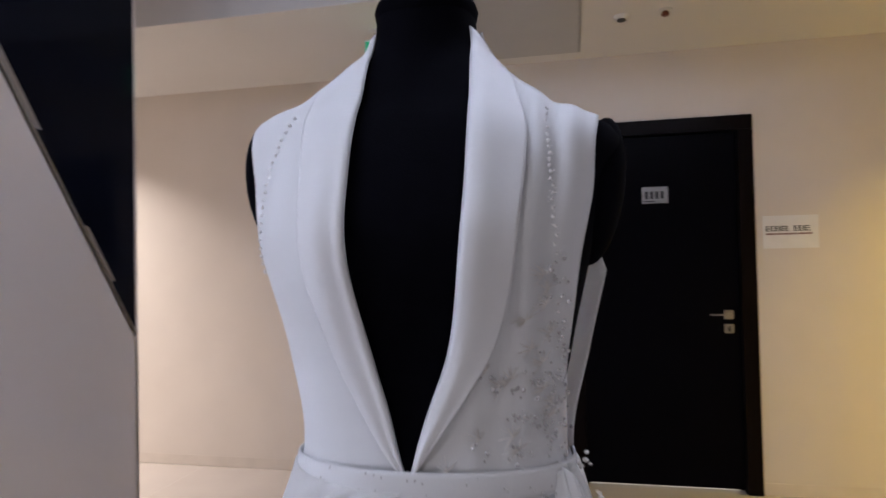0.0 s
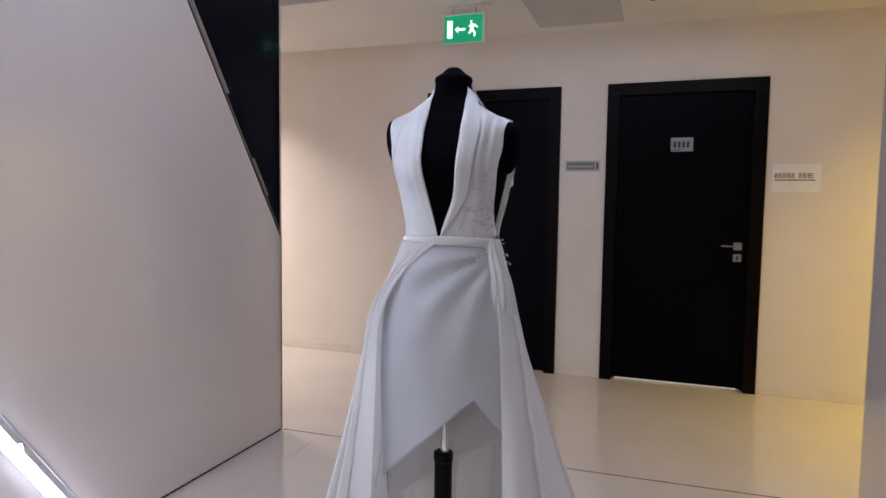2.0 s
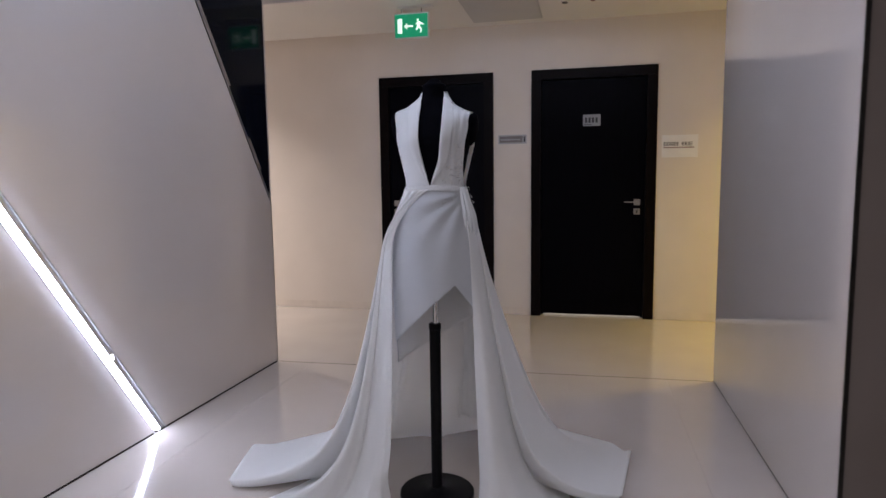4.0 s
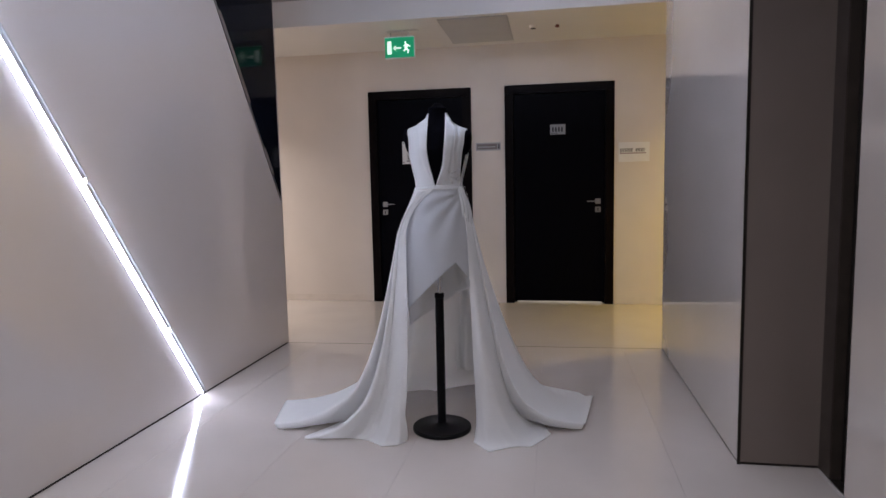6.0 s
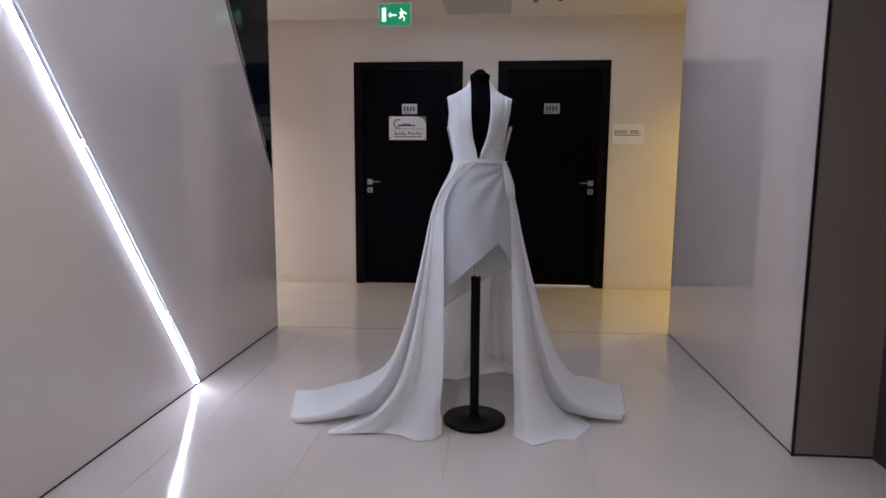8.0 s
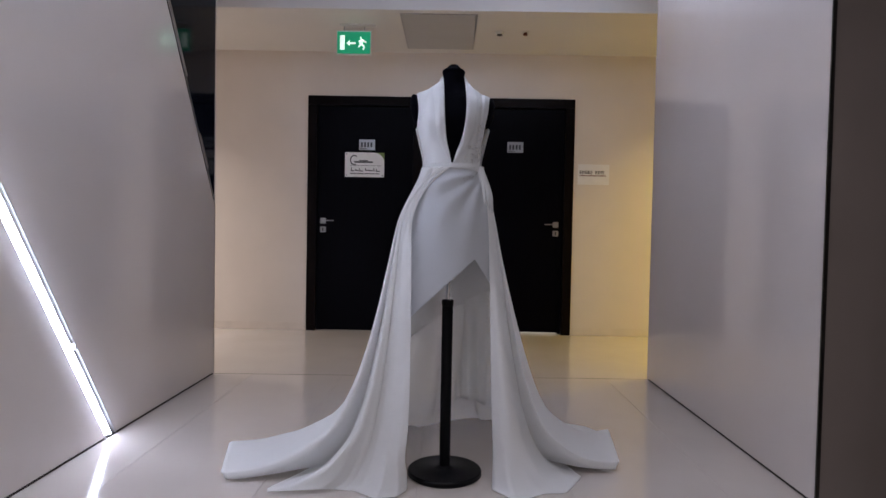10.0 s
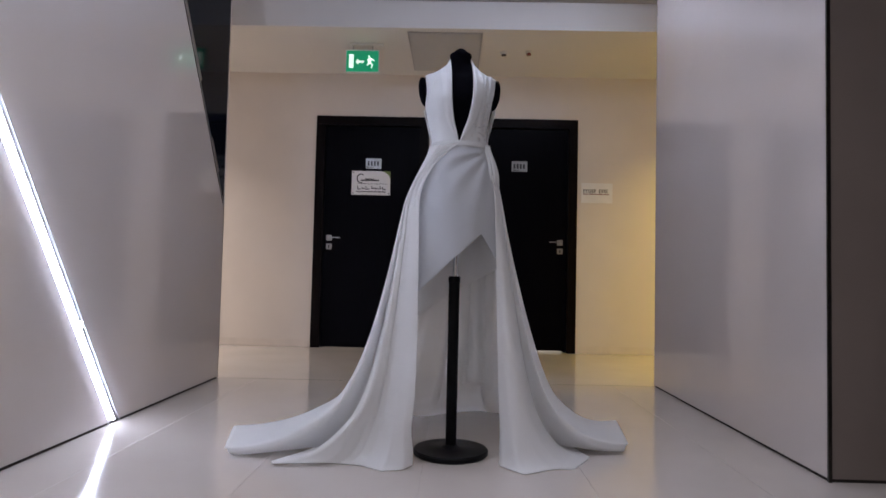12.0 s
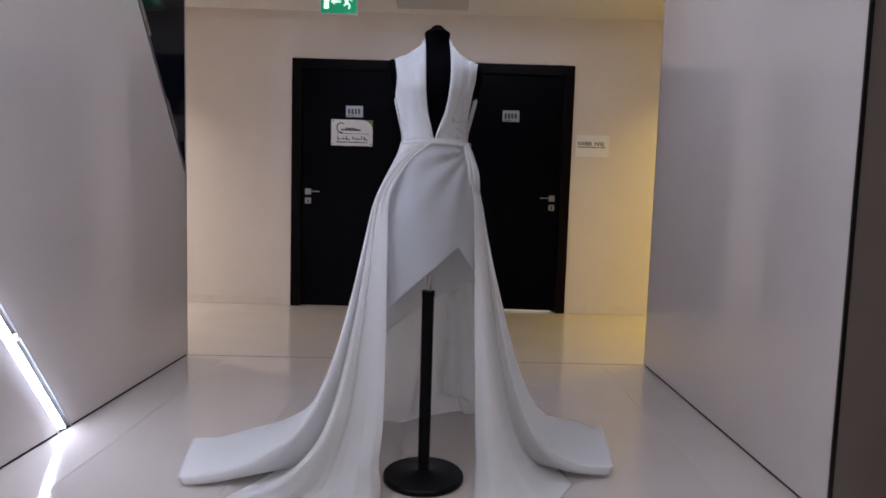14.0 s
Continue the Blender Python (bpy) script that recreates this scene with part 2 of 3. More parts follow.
def slant(z0, z1, a0, a1, x0, x1):
    """A strip along the edge of the black triangle, from a0 to a1 beside it."""
    return prism_x([(tri_y(z0) + a0, z0), (tri_y(z0) + a1, z0), (tri_y(z1) + a1, z1), (tri_y(z1) + a0, z1)], x0, x1)


under("slanting_trim", slant(TRI_Z + 0.03, Z1, -0.014, -0.009, XL - 0.014, XL + 0.003), M_TRIM, wall, "thin dark bronze edge")
under("slanting_trim", slant(TRI_Z + 0.01, Z1, -0.003, 0.006, XL - 0.014, XL + 0.002), M_ALU, wall, "thin aluminium edge")
under("unlit_diffuser", slant(1.30, 1.49, 0.007, 0.026, XL - 0.006, XL + 0.003), M_DIFF, wall, "unlit beige diffuser strip")
under("unlit_diffuser", slant(1.78, 2.30, 0.007, 0.030, XL - 0.006, XL + 0.003), M_DIFF, wall, "unlit beige diffuser strip")
under("floor_shadow_gap", box(XL - 0.012, XL - 0.004, YS, YL, 0.0, 0.012), M_JOINT, wall)
under("end_panel", box(-6, XL - 0.0, YL - 0.012, YL + 0.0, 0.0, 3.0), M_GLASS, wall)

# the light line in its channel
line = thing("wall_light_line", (XL, LED0, 0), "slanting cold white strip light recessed in a wall channel", "strip light")
under("channel_back", prism_x([(wall_y(0.0) - GAP, 0.0), (wall_y(0.0) + GAP, 0.0), (wall_y(ZH) + GAP, ZH), (wall_y(ZH) - GAP, ZH)], XL - 0.058, XL - 0.05), M_ALU, line, "grey aluminium channel")
for sgn in (-1, 1):
    under("channel_side", prism_x([(wall_y(0) + sgn * GAP, 0), (wall_y(0) + sgn * (GAP - 0.006), 0), (wall_y(ZH) + sgn * (GAP - 0.006), ZH), (wall_y(ZH) + sgn * GAP, ZH)], XL - 0.05, XL + 0.001), M_ALU, line, "grey aluminium channel edge")
under("channel_flange", prism_x([(wall_y(0) + 0.012, 0), (wall_y(0) + GAP - 0.007, 0), (wall_y(ZH) + GAP - 0.007, ZH), (wall_y(ZH) + 0.012, ZH)], XL - 0.012, XL - 0.004), M_ALU, line, "grey metal flange beside the tube")
def tube(z0, z1, off, w=0.0165):
    """A half-round diffuser along the slanting line."""
    bm = bmesh.new()
    ends = []
    for z in (z0, z1):
        ends.append([bm.verts.new((XL - 0.022 + 0.036 * math.sin(math.pi * i / 8), wall_y(z) + off - w * math.cos(math.pi * i / 8), z)) for i in range(9)])
    for i in range(8):
        bm.faces.new((ends[0][i], ends[0][i + 1], ends[1][i + 1], ends[1][i]))
    bm.faces.new(ends[0])
    bm.faces.new(list(reversed(ends[1])))
    bmesh.ops.recalc_face_normals(bm, faces=bm.faces)
    return bm


for z0, z1, off, w in ((0.02, 0.455, -0.012, 0.0125), (0.458, 1.246, -0.012, 0.0165), (1.249, 2.0, -0.017, 0.0165), (2.003, ZH - 0.01, -0.015, 0.0165)):
    under("tube", tube(z0, z1, off, w), M_LED, line, "glowing white diffuser tube", smooth=True, angle=40)
    y = wall_y(z1) + off + 0.030
    under("tube_clip", prism_x([(y, z1 - 0.012), (y + 0.010, z1 - 0.012), (y + 0.004, z1 + 0.012), (y - 0.006, z1 + 0.012)], XL - 0.04, XL + 0.012), M_ALU, line, "small metal clip")

# east side wall: glass panel, lift recess
wall = thing("wall_east", (XR, 0, 0), "glossy grey glass-clad wall beside the lift recess", "wall", kind="structure")
under("wall_core", box(XR + 0.06, 3.4, YN + 0.02, YR - 0.014, 0, 3.0), M_PLASTER, wall)
under("glass_panel", box(XR, XR + 0.012, YN + 0.006, YR, 0.012, ZH), M_GLASS, wall)
under("end_panel", box(XR, 6, YR - 0.012, YR, 0.0, 3.0), M_GLASS, wall)
under("corner_trim", box(XR - 0.002, XR + 0.010, YN - 0.003, YN + 0.006, 0, ZH), M_TRIM, wall, "dark corner trim")
under("return_panel", box(XR + 0.010, 1.535, YN - 0.001, YN + 0.012, 0.012, ZH), M_TAUPE, wall, "taupe panel at the lift recess")
under("floor_shadow_gap", box(XR + 0.004, XR + 0.012, YN, YR, 0, 0.012), M_JOINT, wall)
under("floor_shadow_gap", box(XR + 0.010, 1.535, YN + 0.003, YN + 0.012, 0, 0.012), M_JOINT, wall)
YE = -0.46
under("near_panel", box(XR, XR + 0.02, YS, YE, 0.012, ZH), M_NEAR, wall)
under("near_return", box(XR + 0.02, 1.72, YE - 0.03, YE, 0.0, ZH), M_GLASS, wall)
under("near_core", box(XR + 0.03, 3.4, YS, YE - 0.03, 0, 3.0), M_PLASTER, wall)

lift = thing("elevator", (1.6, 0, 0), "dark bronze lift door in a brown metal frame", "elevator")
under("frame_side", box(1.535, 1.60, 0.375, YN + 0.012, 0, ZH, 0.003), M_BRONZE, lift, "brown bronze jamb")
under("frame_side", box(1.575, 1.66, 0.345, 0.372, 0, ZH, 0.002), M_TRIM, lift, "dark inner jamb")
under("door_panel", box(1.615, 1.66, -0.06, 0.345, 0.008, ZH, 0.002), M_LIFT, lift)
under("door_panel", box(1.615, 1.66, YE, -0.064, 0.008, ZH, 0.002), M_LIFT, lift)
under("sill", box(1.535, 1.70, YE, 0.375, -0.004, 0.004), M_STEEL, lift)

panel = thing("call_panel", (XR, -0.62, 1.2), "dark steel lift call panel on the glass wall", "call button")
under("plate", box(XR - 0.006, XR, -0.70, -0.605, 1.13, 1.40, 0.002), M_TRIM, panel)
under("button", box(XR - 0.010, XR - 0.006, -0.67, -0.64, 1.24, 1.27, 0.002), M_STEEL, panel)

ob = part("wall_south", box(-3.2, 3.4, YS - 0.2, YS, 0, 3), M_WALL)
tagged(ob, "plain painted wall closing the lobby", "wall", kind="structure")
for x0, x1, n in ((-6.2, -6.0, "wall_corridor_west"), (6.0, 6.2, "wall_corridor_east")):
    ob = part(n, box(x0, x1, YL - 0.2, YD + 1.2, 0, 3), M_WALL)
    tagged(ob, "plain painted wall closing the corridor", "wall", kind="structure")

# ceilings
ob = part("ceiling", box(-6, 6, YB, YD, ZC, ZC + 0.5), M_CEIL)
tagged(ob, "white painted lowered corridor ceiling", "ceiling", kind="structure")
bm = box(-6, 6, YS, 2.615, ZH, ZH + 0.3)
box(-6, 6, 2.621, YB - 0.008, ZH, ZH + 0.3, bm=bm)
box(-6, 6, 2.0, YB, ZH + 0.01, ZH + 0.3, bm=bm)
ob = part("ceiling_lobby", bm, M_CEIL2)
tagged(ob, "grey painted higher lobby ceiling", "ceiling", kind="structure")

# the light line goes on over the ceiling
YT = wall_y(ZH)
cl = thing("ceiling_light_line", (0, 0, ZH), "cold white strip light crossing the lobby ceiling", "strip light")
bm = bmesh.new()
a, b = Vector((XL, YT, ZH - 0.004)), Vector((XR, 2.15, ZH - 0.004))
side = (b - a).cross(Vector((0, 0, 1))).normalized() * 0.016
vs = [bm.verts.new(p + Vector((0, 0, dz))) for dz in (0, -0.02) for p in (a - side, a + side, b + side, b - side)]
for f in ((0, 1, 2, 3), (7, 6, 5, 4), (0, 4, 5, 1), (1, 5, 6, 2), (2, 6, 7, 3), (3, 7, 4, 0)):
    bm.faces.new([vs[i] for i in f])
bmesh.ops.recalc_face_normals(bm, faces=bm.faces)
under("diffuser", bm, M_LED, cl)


def downlight(x, y, z, watts, colour, label, spread=180):
    d = thing("ceiling_downlight", (x, y, z), label, "downlight", group="recessed ceiling lamps")
    bm = lathe([(0.085, -0.001), (0.085, -0.006), (0.078, -0.009), (0.072, -0.006), (0.070, -0.001)], 40)
    part("ring", bm, M_DETECT, d, "white metal ring", smooth=True, angle=40)
    lamp = bpy.data.lights.new("downlight_bulb", "AREA")
    lamp.shape, lamp.size, lamp.energy, lamp.color, lamp.spread = "DISK", 0.14, watts, colour, radians(spread)
    lo = new("bulb", lamp)
    lo.parent = d
    lo.location = (0, 0, -0.012)
    return d


# the four lobby lamps are added out of view, as fill for dress and walls
for x, y in ((-0.45, -1.2), (0.80, -1.2), (-0.45, -2.9), (0.80, -2.9)):
    downlight(x, y, ZH, 8.0, (0.98, 0.95, 0.98), "added white downlight, unseen, filling in light from the lobby ceiling", 140)
downlight(-3.5, 3.2, ZC, 36, NEUT, "recessed white downlight in the corridor ceiling", 124)
downlight(-5.0, 3.2, ZC, 36, NEUT, "recessed white downlight in the corridor ceiling", 124)
downlight(2.7, 3.2, ZC, 30, WARM, "recessed warm yellow downlight in the corridor ceiling", 124)
downlight(4.4, 3.2, ZC, 23, WARM, "recessed warm yellow downlight in the corridor ceiling", 124)

# ---- corridor things ----
def office_door(name, x0, x1, handle_right, label):
    d = thing(name, ((x0 + x1) / 2, YD, 0), label, "door", group="corridor doors", kind="structure")
    fw = 0.085
    y0, y1 = YD - 0.018, YD + 0.14
    under("frame_side", box(x0 + 0.001, x0 + fw, y0, y1, 0, ZD - fw, 0.003), M_FRAME, d)
    under("frame_side", box(x1 - fw, x1 - 0.001, y0, y1, 0, ZD - fw, 0.003), M_FRAME, d)
    under("frame_top", box(x0 + 0.001, x1 - 0.001, y0, y1, ZD - fw, ZD - 0.001, 0.003), M_FRAME, d)
    lx0, lx1 = x0 + fw + 0.002, x1 - fw - 0.002
    yl = YD + 0.022
    for a in (x0 + fw, x1 - fw - 0.02):
        under("door_stop", box(a, a + 0.02, yl + 0.044, y1, 0, ZD - fw), M_FRAME, d)
    under("door_stop", box(x0 + fw + 0.02, x1 - fw - 0.02, yl + 0.044, y1, ZD - fw - 0.02, ZD - fw), M_FRAME, d)
    leaf = under("leaf", box(lx0, lx1, yl, yl + 0.042, 0.019 if handle_right else 0.006, ZD - fw - 0.003, 0.003), M_WENGE, d)
    hx = lx1 - 0.062 if handle_right else lx0 + 0.055
    s = -1 if handle_right else 1
    under("handle_rose", box(hx - 0.026, hx + 0.026, yl - 0.009, yl, 0.985, 1.037, 0.003), M_STEEL, leaf, "square brushed steel rose")
    under("lever", box(min(hx, hx + s * 0.110), max(hx, hx + s * 0.110), yl - 0.050, yl - 0.042, 1.0085, 1.0175, 0.003, bm=box(hx - 0.008, hx + 0.008, yl - 0.042, yl - 0.007, 1.004, 1.022, 0.002)), M_STEEL, leaf, "straight steel lever")
    under("lock_rose", box(hx - 0.026, hx + 0.026, yl - 0.009, yl, 0.905, 0.957, 0.003), M_STEEL, leaf, "square steel lock plate")
    under("keyhole", box(hx - 0.006, hx + 0.006, yl - 0.012, yl - 0.0085, 0.915, 0.945, 0.002), M_INK, leaf, "dark keyhole")
    return yl


yl = office_door("door_1", *D1, False, "closed dark wenge office door with steel lever handle")
yl = office_door("door_2", *D2, True, "closed dark wenge office door with light showing beneath")
area_lamp("room_lamp", pose(0.52, YD + 0.6, 2.4), 0.7, 0.4, 45, (1, 0.97, 0.92), "lamp of the room behind the door")


def bars(parent, y, x0, x1, z0, z1, n, mat, name="writing_bar", fill=0.62):
    """A row of n upright bars in place of characters."""
    w = (x1 - x0) / n
    for i in range(n):
        under(name, box(x0 + i * w, x0 + (i + fill) * w, y - 0.0012, y, z0, z1), mat, parent)


def number_plate(x, z, y):
    p = thing("number_plate", (x, y, z), "small silver plate with dark bars on the door", "sign", group="door number plates")
    plate = under("plate", box(x - 0.073, x + 0.073, y - 0.005, y, z - 0.048, z + 0.048, 0.0015), M_PLATE, p)
    bars(plate, y - 0.0052, x - 0.056, x + 0.060, z - 0.022, z + 0.022, 4, M_INK)
    under("writing_bar", box(x - 0.062, x + 0.0, y - 0.0064, y - 0.0052, z - 0.040, z - 0.034), M_INK, plate)


number_plate(-0.845, 1.713, YD + 0.022)
number_plate(0.513, 1.713, YD + 0.022)

# white company board on the first door, with a cut green corner
x0, x1, z0, z1, y = -1.045, -0.685, 1.418, 1.642, YD + 0.022
p = thing("company_board", ((x0 + x1) / 2, y, z0), "white company board with a green corner on the dark door", "sign")
arc = [(x1 - 0.10 + 0.10 * math.sin(a * math.pi / 16), z1 - 0.085 + 0.085 * math.cos(a * math.pi / 16)) for a in range(9)]
board = under("board", prism_y([(x0, z0), (x1, z0)] + list(reversed(arc)) + [(x0, z1)], y - 0.006, y), M_SIGN, p)
under("green_corner", prism_y([arc[0], (x1, z1)] + [(x1, z1 - 0.085)] + list(reversed(arc[1:-1])), y - 0.005, y), M_INK_GREEN, p, "olive green printed corner")
yy = y - 0.0062
ring = [(x0 + 0.085 + 0.040 * math.cos(t), z1 - 0.070 + 0.046 * math.sin(t)) for t in [math.pi * (0.28 + 1.35 * i / 20) for i in range(21)]]
ring += [(x0 + 0.085 + 0.030 * math.cos(t), z1 - 0.070 + 0.036 * math.sin(t)) for t in [math.pi * (1.63 - 1.35 * i / 20) for i in range(21)]]
under("logo_curve", prism_y(ring, yy - 0.001, yy), M_INK, board)
under("logo_bar", box(x0 + 0.085, x0 + 0.255, yy - 0.001, yy, z1 - 0.094, z1 - 0.080), M_INK, board)
under("logo_bar", box(x0 + 0.125, x0 + 0.21, yy - 0.001, yy, z1 - 0.078, z1 - 0.070), M_INK, board)
under("rule", box(x0 + 0.05, x1 - 0.03, yy - 0.001, yy, z1 - 0.121, z1 - 0.118), M_INK, board)
for a, b, c, d in ((0.055, 0.085, 0, 0.035), (0.095, 0.125, 0.004, 0.022), (0.13, 0.165, 0, 0.03), (0.185, 0.21, 0.008, 0.034), (0.215, 0.255, 0.004, 0.018), (0.262, 0.275, 0.004, 0.034), (0.285, 0.32, 0, 0.028)):
    under("writing_bar", box(x0 + a, x0 + b, yy - 0.001, yy, z0 + 0.050 + c, z0 + 0.050 + c + 0.009), M_INK, board)
    under("writing_bar", box(x0 + a, x0 + a + 0.008, yy - 0.001, yy, z0 + 0.050 + c, z0 + 0.050 + d), M_INK, board)
bars(board, yy, x0 + 0.045, x1 - 0.04, z0 + 0.026, z0 + 0.036, 22, M_INK, fill=0.75)
for sx in (x0 + 0.014, x1 - 0.014):
    under("screw", box(sx - 0.005, sx + 0.005, yy - 0.002, yy, z0 + 0.010, z0 + 0.020, 0.001), M_TRIM, board)
under("screw", box(x0 + 0.009, x0 + 0.019, yy - 0.002, yy, z1 - 0.020, z1 - 0.010, 0.001), M_TRIM, board)

# paper-white board beside the second door
x0, x1, z0, z1, y = 1.085, 1.37, 1.383, 1.567, YD
p = thing("company_board", ((x0 + x1) / 2, y, z0), "white company board with printed dark bars on the wall", "sign")
board = under("board", box(x0, x1, y - 0.006, y, z0, z1, 0.001), M_SIGN, p)
yy = y - 0.0062
for a, b in ((0.015, 0.033), (0.038, 0.056), (0.061, 0.078), (0.082, 0.088), (0.093, 0.111), (0.115, 0.131), (0.158, 0.178), (0.183, 0.202), (0.208, 0.24)):
    for c in (0.096, 0.108, 0.120):
        under("writing_bar", box(x0 + a, x0 + b, yy - 0.001, yy, z0 + c, z0 + c + 0.0055), M_INK, board)
    under("writing_bar", box(x0 + a, x0 + a + 0.006, yy - 0.0012, yy, z0 + 0.096, z0 + 0.1255), M_INK, board)
bars(board, yy, x0 + 0.015, x0 + 0.255, z0 + 0.076, z0 + 0.086, 20, M_INK_RED, fill=0.75)

# steel plate between the doors
x0, x1, z0, z1, y = -0.288, -0.040, 1.528, 1.606, YD
p = thing("direction_plate", ((x0 + x1) / 2, y, z0), "brushed steel direction plate with dark engraved bars", "sign")
under("plate", box(x0, x1, y - 0.008, y, z0, z1, 0.002), M_STEEL, p)
field = under("plate_face", box(x0 + 0.012, x1 - 0.035, y - 0.0095, y - 0.008, z0 + 0.012, z1 - 0.012), M_ENGRAVE, p, "darker engraved field")
bars(field, y - 0.0096, x0 + 0.025, x1 - 0.05, z0 + 0.030, z0 + 0.042, 12, M_STEEL, fill=0.7)
under("symbol", box(x1 - 0.026, x1 - 0.012, y - 0.0095, y - 0.008, z0 + 0.016, z1 - 0.016, 0.001), M_INK, p)

# exit sign hung under the corridor ceiling
x0, x1, z0, z1, y = -0.985, -0.725, 2.318, 2.488, 3.23
p = thing("exit_sign", ((x0 + x1) / 2, y, z0), "lit green emergency exit sign with arrow and symbol", "exit sign")
under("casing", box(x0 - 0.006, x1 + 0.006, y, y + 0.035, z0 - 0.006, z1 + 0.012, 0.004), M_EXIT_BODY, p)
under("mount", box(x0 + 0.02, x1 + 0.04, y - 0.01, y + 0.05, z1 + 0.045, ZC, 0.004), M_DETECT, p)
for hx in (x0 + 0.05, x1 - 0.05):
    under("hanger", box(hx - 0.004, hx + 0.004, y + 0.012, y + 0.022, z1 + 0.01, z1 + 0.046), M_STEEL, p)
face = under("face", box(x0, x1, y - 0.003, y, z0, z1), M_EXIT, p, "glowing green panel")
yy = y - 0.0034
under("door_symbol", box(x0 + 0.022, x0 + 0.058, yy - 0.001, yy, z0 + 0.030, z1 - 0.030), M_EXIT_W, face)
zc = (z0 + z1) / 2 - 0.004
under("arrow", prism_y([(x0 + 0.074, zc), (x0 + 0.098, zc + 0.024), (x0 + 0.098, zc + 0.007), (x0 + 0.145, zc + 0.007), (x0 + 0.145, zc - 0.007), (x0 + 0.098, zc - 0.007), (x0 + 0.098, zc - 0.024)], yy - 0.001, yy), M_EXIT_W, face)
def stroke(ax, az, bx, bz, w, bm):
    d = Vector((bx - ax, bz - az)).normalized() * w
    n = Vector((-d.y, d.x))
    return prism_y([(ax + n.x, az + n.y), (bx + n.x, bz + n.y), (bx - n.x, bz - n.y), (ax - n.x, az - n.y)], yy - 0.001, yy, bm)


bm = bmesh.new()
for a in ((0.196, 0.030, 0.186, -0.008, 0.011), (0.190, -0.006, 0.168, -0.030, 0.006), (0.190, -0.006, 0.212, -0.026, 0.006), (0.212, -0.026, 0.204, -0.050, 0.005), (0.196, 0.028, 0.168, 0.014, 0.005), (0.200, 0.026, 0.228, 0.006, 0.005), (0.178, 0.044, 0.190, 0.044, 0.008)):
    stroke(x0 + a[0], zc + a[1], x0 + a[2], zc + a[3], a[4], bm)
under("symbol", bm, M_EXIT_W, face)

# ceiling hatch, sensor and sprinkler
hx0, hx1, hy0, hy1 = -0.475, 0.105, 2.97, 3.86
p = thing("ceiling_hatch", ((hx0 + hx1) / 2, 3.4, ZC), "grey metal access panel set into the corridor ceiling", "access panel")
under("frame", box(hx0, hx1, hy0, hy1, ZC - 0.004, ZC + 0.01, 0.001), M_ALU, p)
under("panel", box(hx0 + 0.012, hx1 - 0.012, hy0 + 0.012, hy1 - 0.012, ZC - 0.007, ZC - 0.003, 0.001), M_HATCH, p)
p = thing("smoke_detector", (0.30, 3.38, ZC), "small white round detector on the ceiling", "smoke detector")
part("base", lathe([(0.036, 0.0), (0.036, -0.010), (0.030, -0.018), (0.012, -0.022)], 28), M_DETECT, p, smooth=True, angle=40)
part("grille", lathe([(0.022, -0.018), (0.022, -0.026), (0.006, -0.028)], 20), M_INK, p, "dark grille")
def sprinkler(x, y, z, mat, label):
    p = thing("sprinkler", (x, y, z), label, "sprinkler", group="ceiling sprinklers")
    part("cover", lathe([(0.034, 0.0), (0.034, -0.004), (0.018, -0.008)], 28), M_DETECT, p, smooth=True, angle=40)
    part("bulb", lathe([(0.012, -0.006), (0.020, -0.022), (0.014, -0.03)], 16), mat, p, "dark head")


sprinkler(0.505, 3.36, ZC, M_RED, "small ceiling sprinkler head with dark red bulb")
sprinkler(-0.37, 2.60, ZH, M_INK, "small dark sprinkler head on the lobby ceiling")

# ---- mannequin and dress ----
CX, CY = -0.0722, 0.715
BODY = [  # height, half width, front depth, back depth
    (0.86, 0.135, 0.088, 0.110), (0.90, 0.146, 0.095, 0.125), (1.00, 0.150, 0.098, 0.125), (1.10, 0.134, 0.094, 0.100),
    (1.19, 0.103, 0.080, 0.078), (1.27, 0.114, 0.085, 0.085), (1.35, 0.132, 0.117, 0.090), (1.41, 0.144, 0.100, 0.092),
    (1.445, 0.156, 0.080, 0.080), (1.462, 0.146, 0.066, 0.070), (1.480, 0.104, 0.056, 0.062), (1.496, 0.070, 0.048, 0.054),
    (1.512, 0.047, 0.043, 0.046), (1.548, 0.041, 0.040, 0.042)]


def body_at(z):
    return spline(BODY, z)


def ramp(x):
    x = max(0.0, min(1.0, x))
    return x * x * (3 - 2 * x)


def droop(x, z):
    """How far the shoulders hang, one a little lower than the other."""
    return -(0.005 if x < 0 else 0.016) * ramp((z - 1.37) / 0.09) * ramp((abs(x) - 0.045) / 0.06)


def cloth(x, z, off, back=False):
    """The place of a cloth point at x (from the middle) and z that lies off metres outside the body."""
    w, f, b = body_at(z)
    w, d = w + off, (b if back else f) + off
    k = max(-1.0, min(1.0, x / w))
    y = d * math.sqrt(max(0.0, 1 - abs(k) ** 2.2))
    return Vector((CX + k * w, CY + (y if back else -y), z + droop(k * w, z)))


# the dress form is one mesh: torso, neck cap, arm caps, rod, pole and base
def torso(u, v):
    z = 0.86 + (1.548 - 0.86) * v
    w, f, b = body_at(z)
    a = 2 * math.pi * u
    c, s = math.cos(a), math.sin(a)
    return (CX + w * math.copysign(abs(c) ** 0.92, c), CY + (b if s > 0 else f) * math.copysign(abs(s) ** 0.92, s), z + droop(w * c, z))


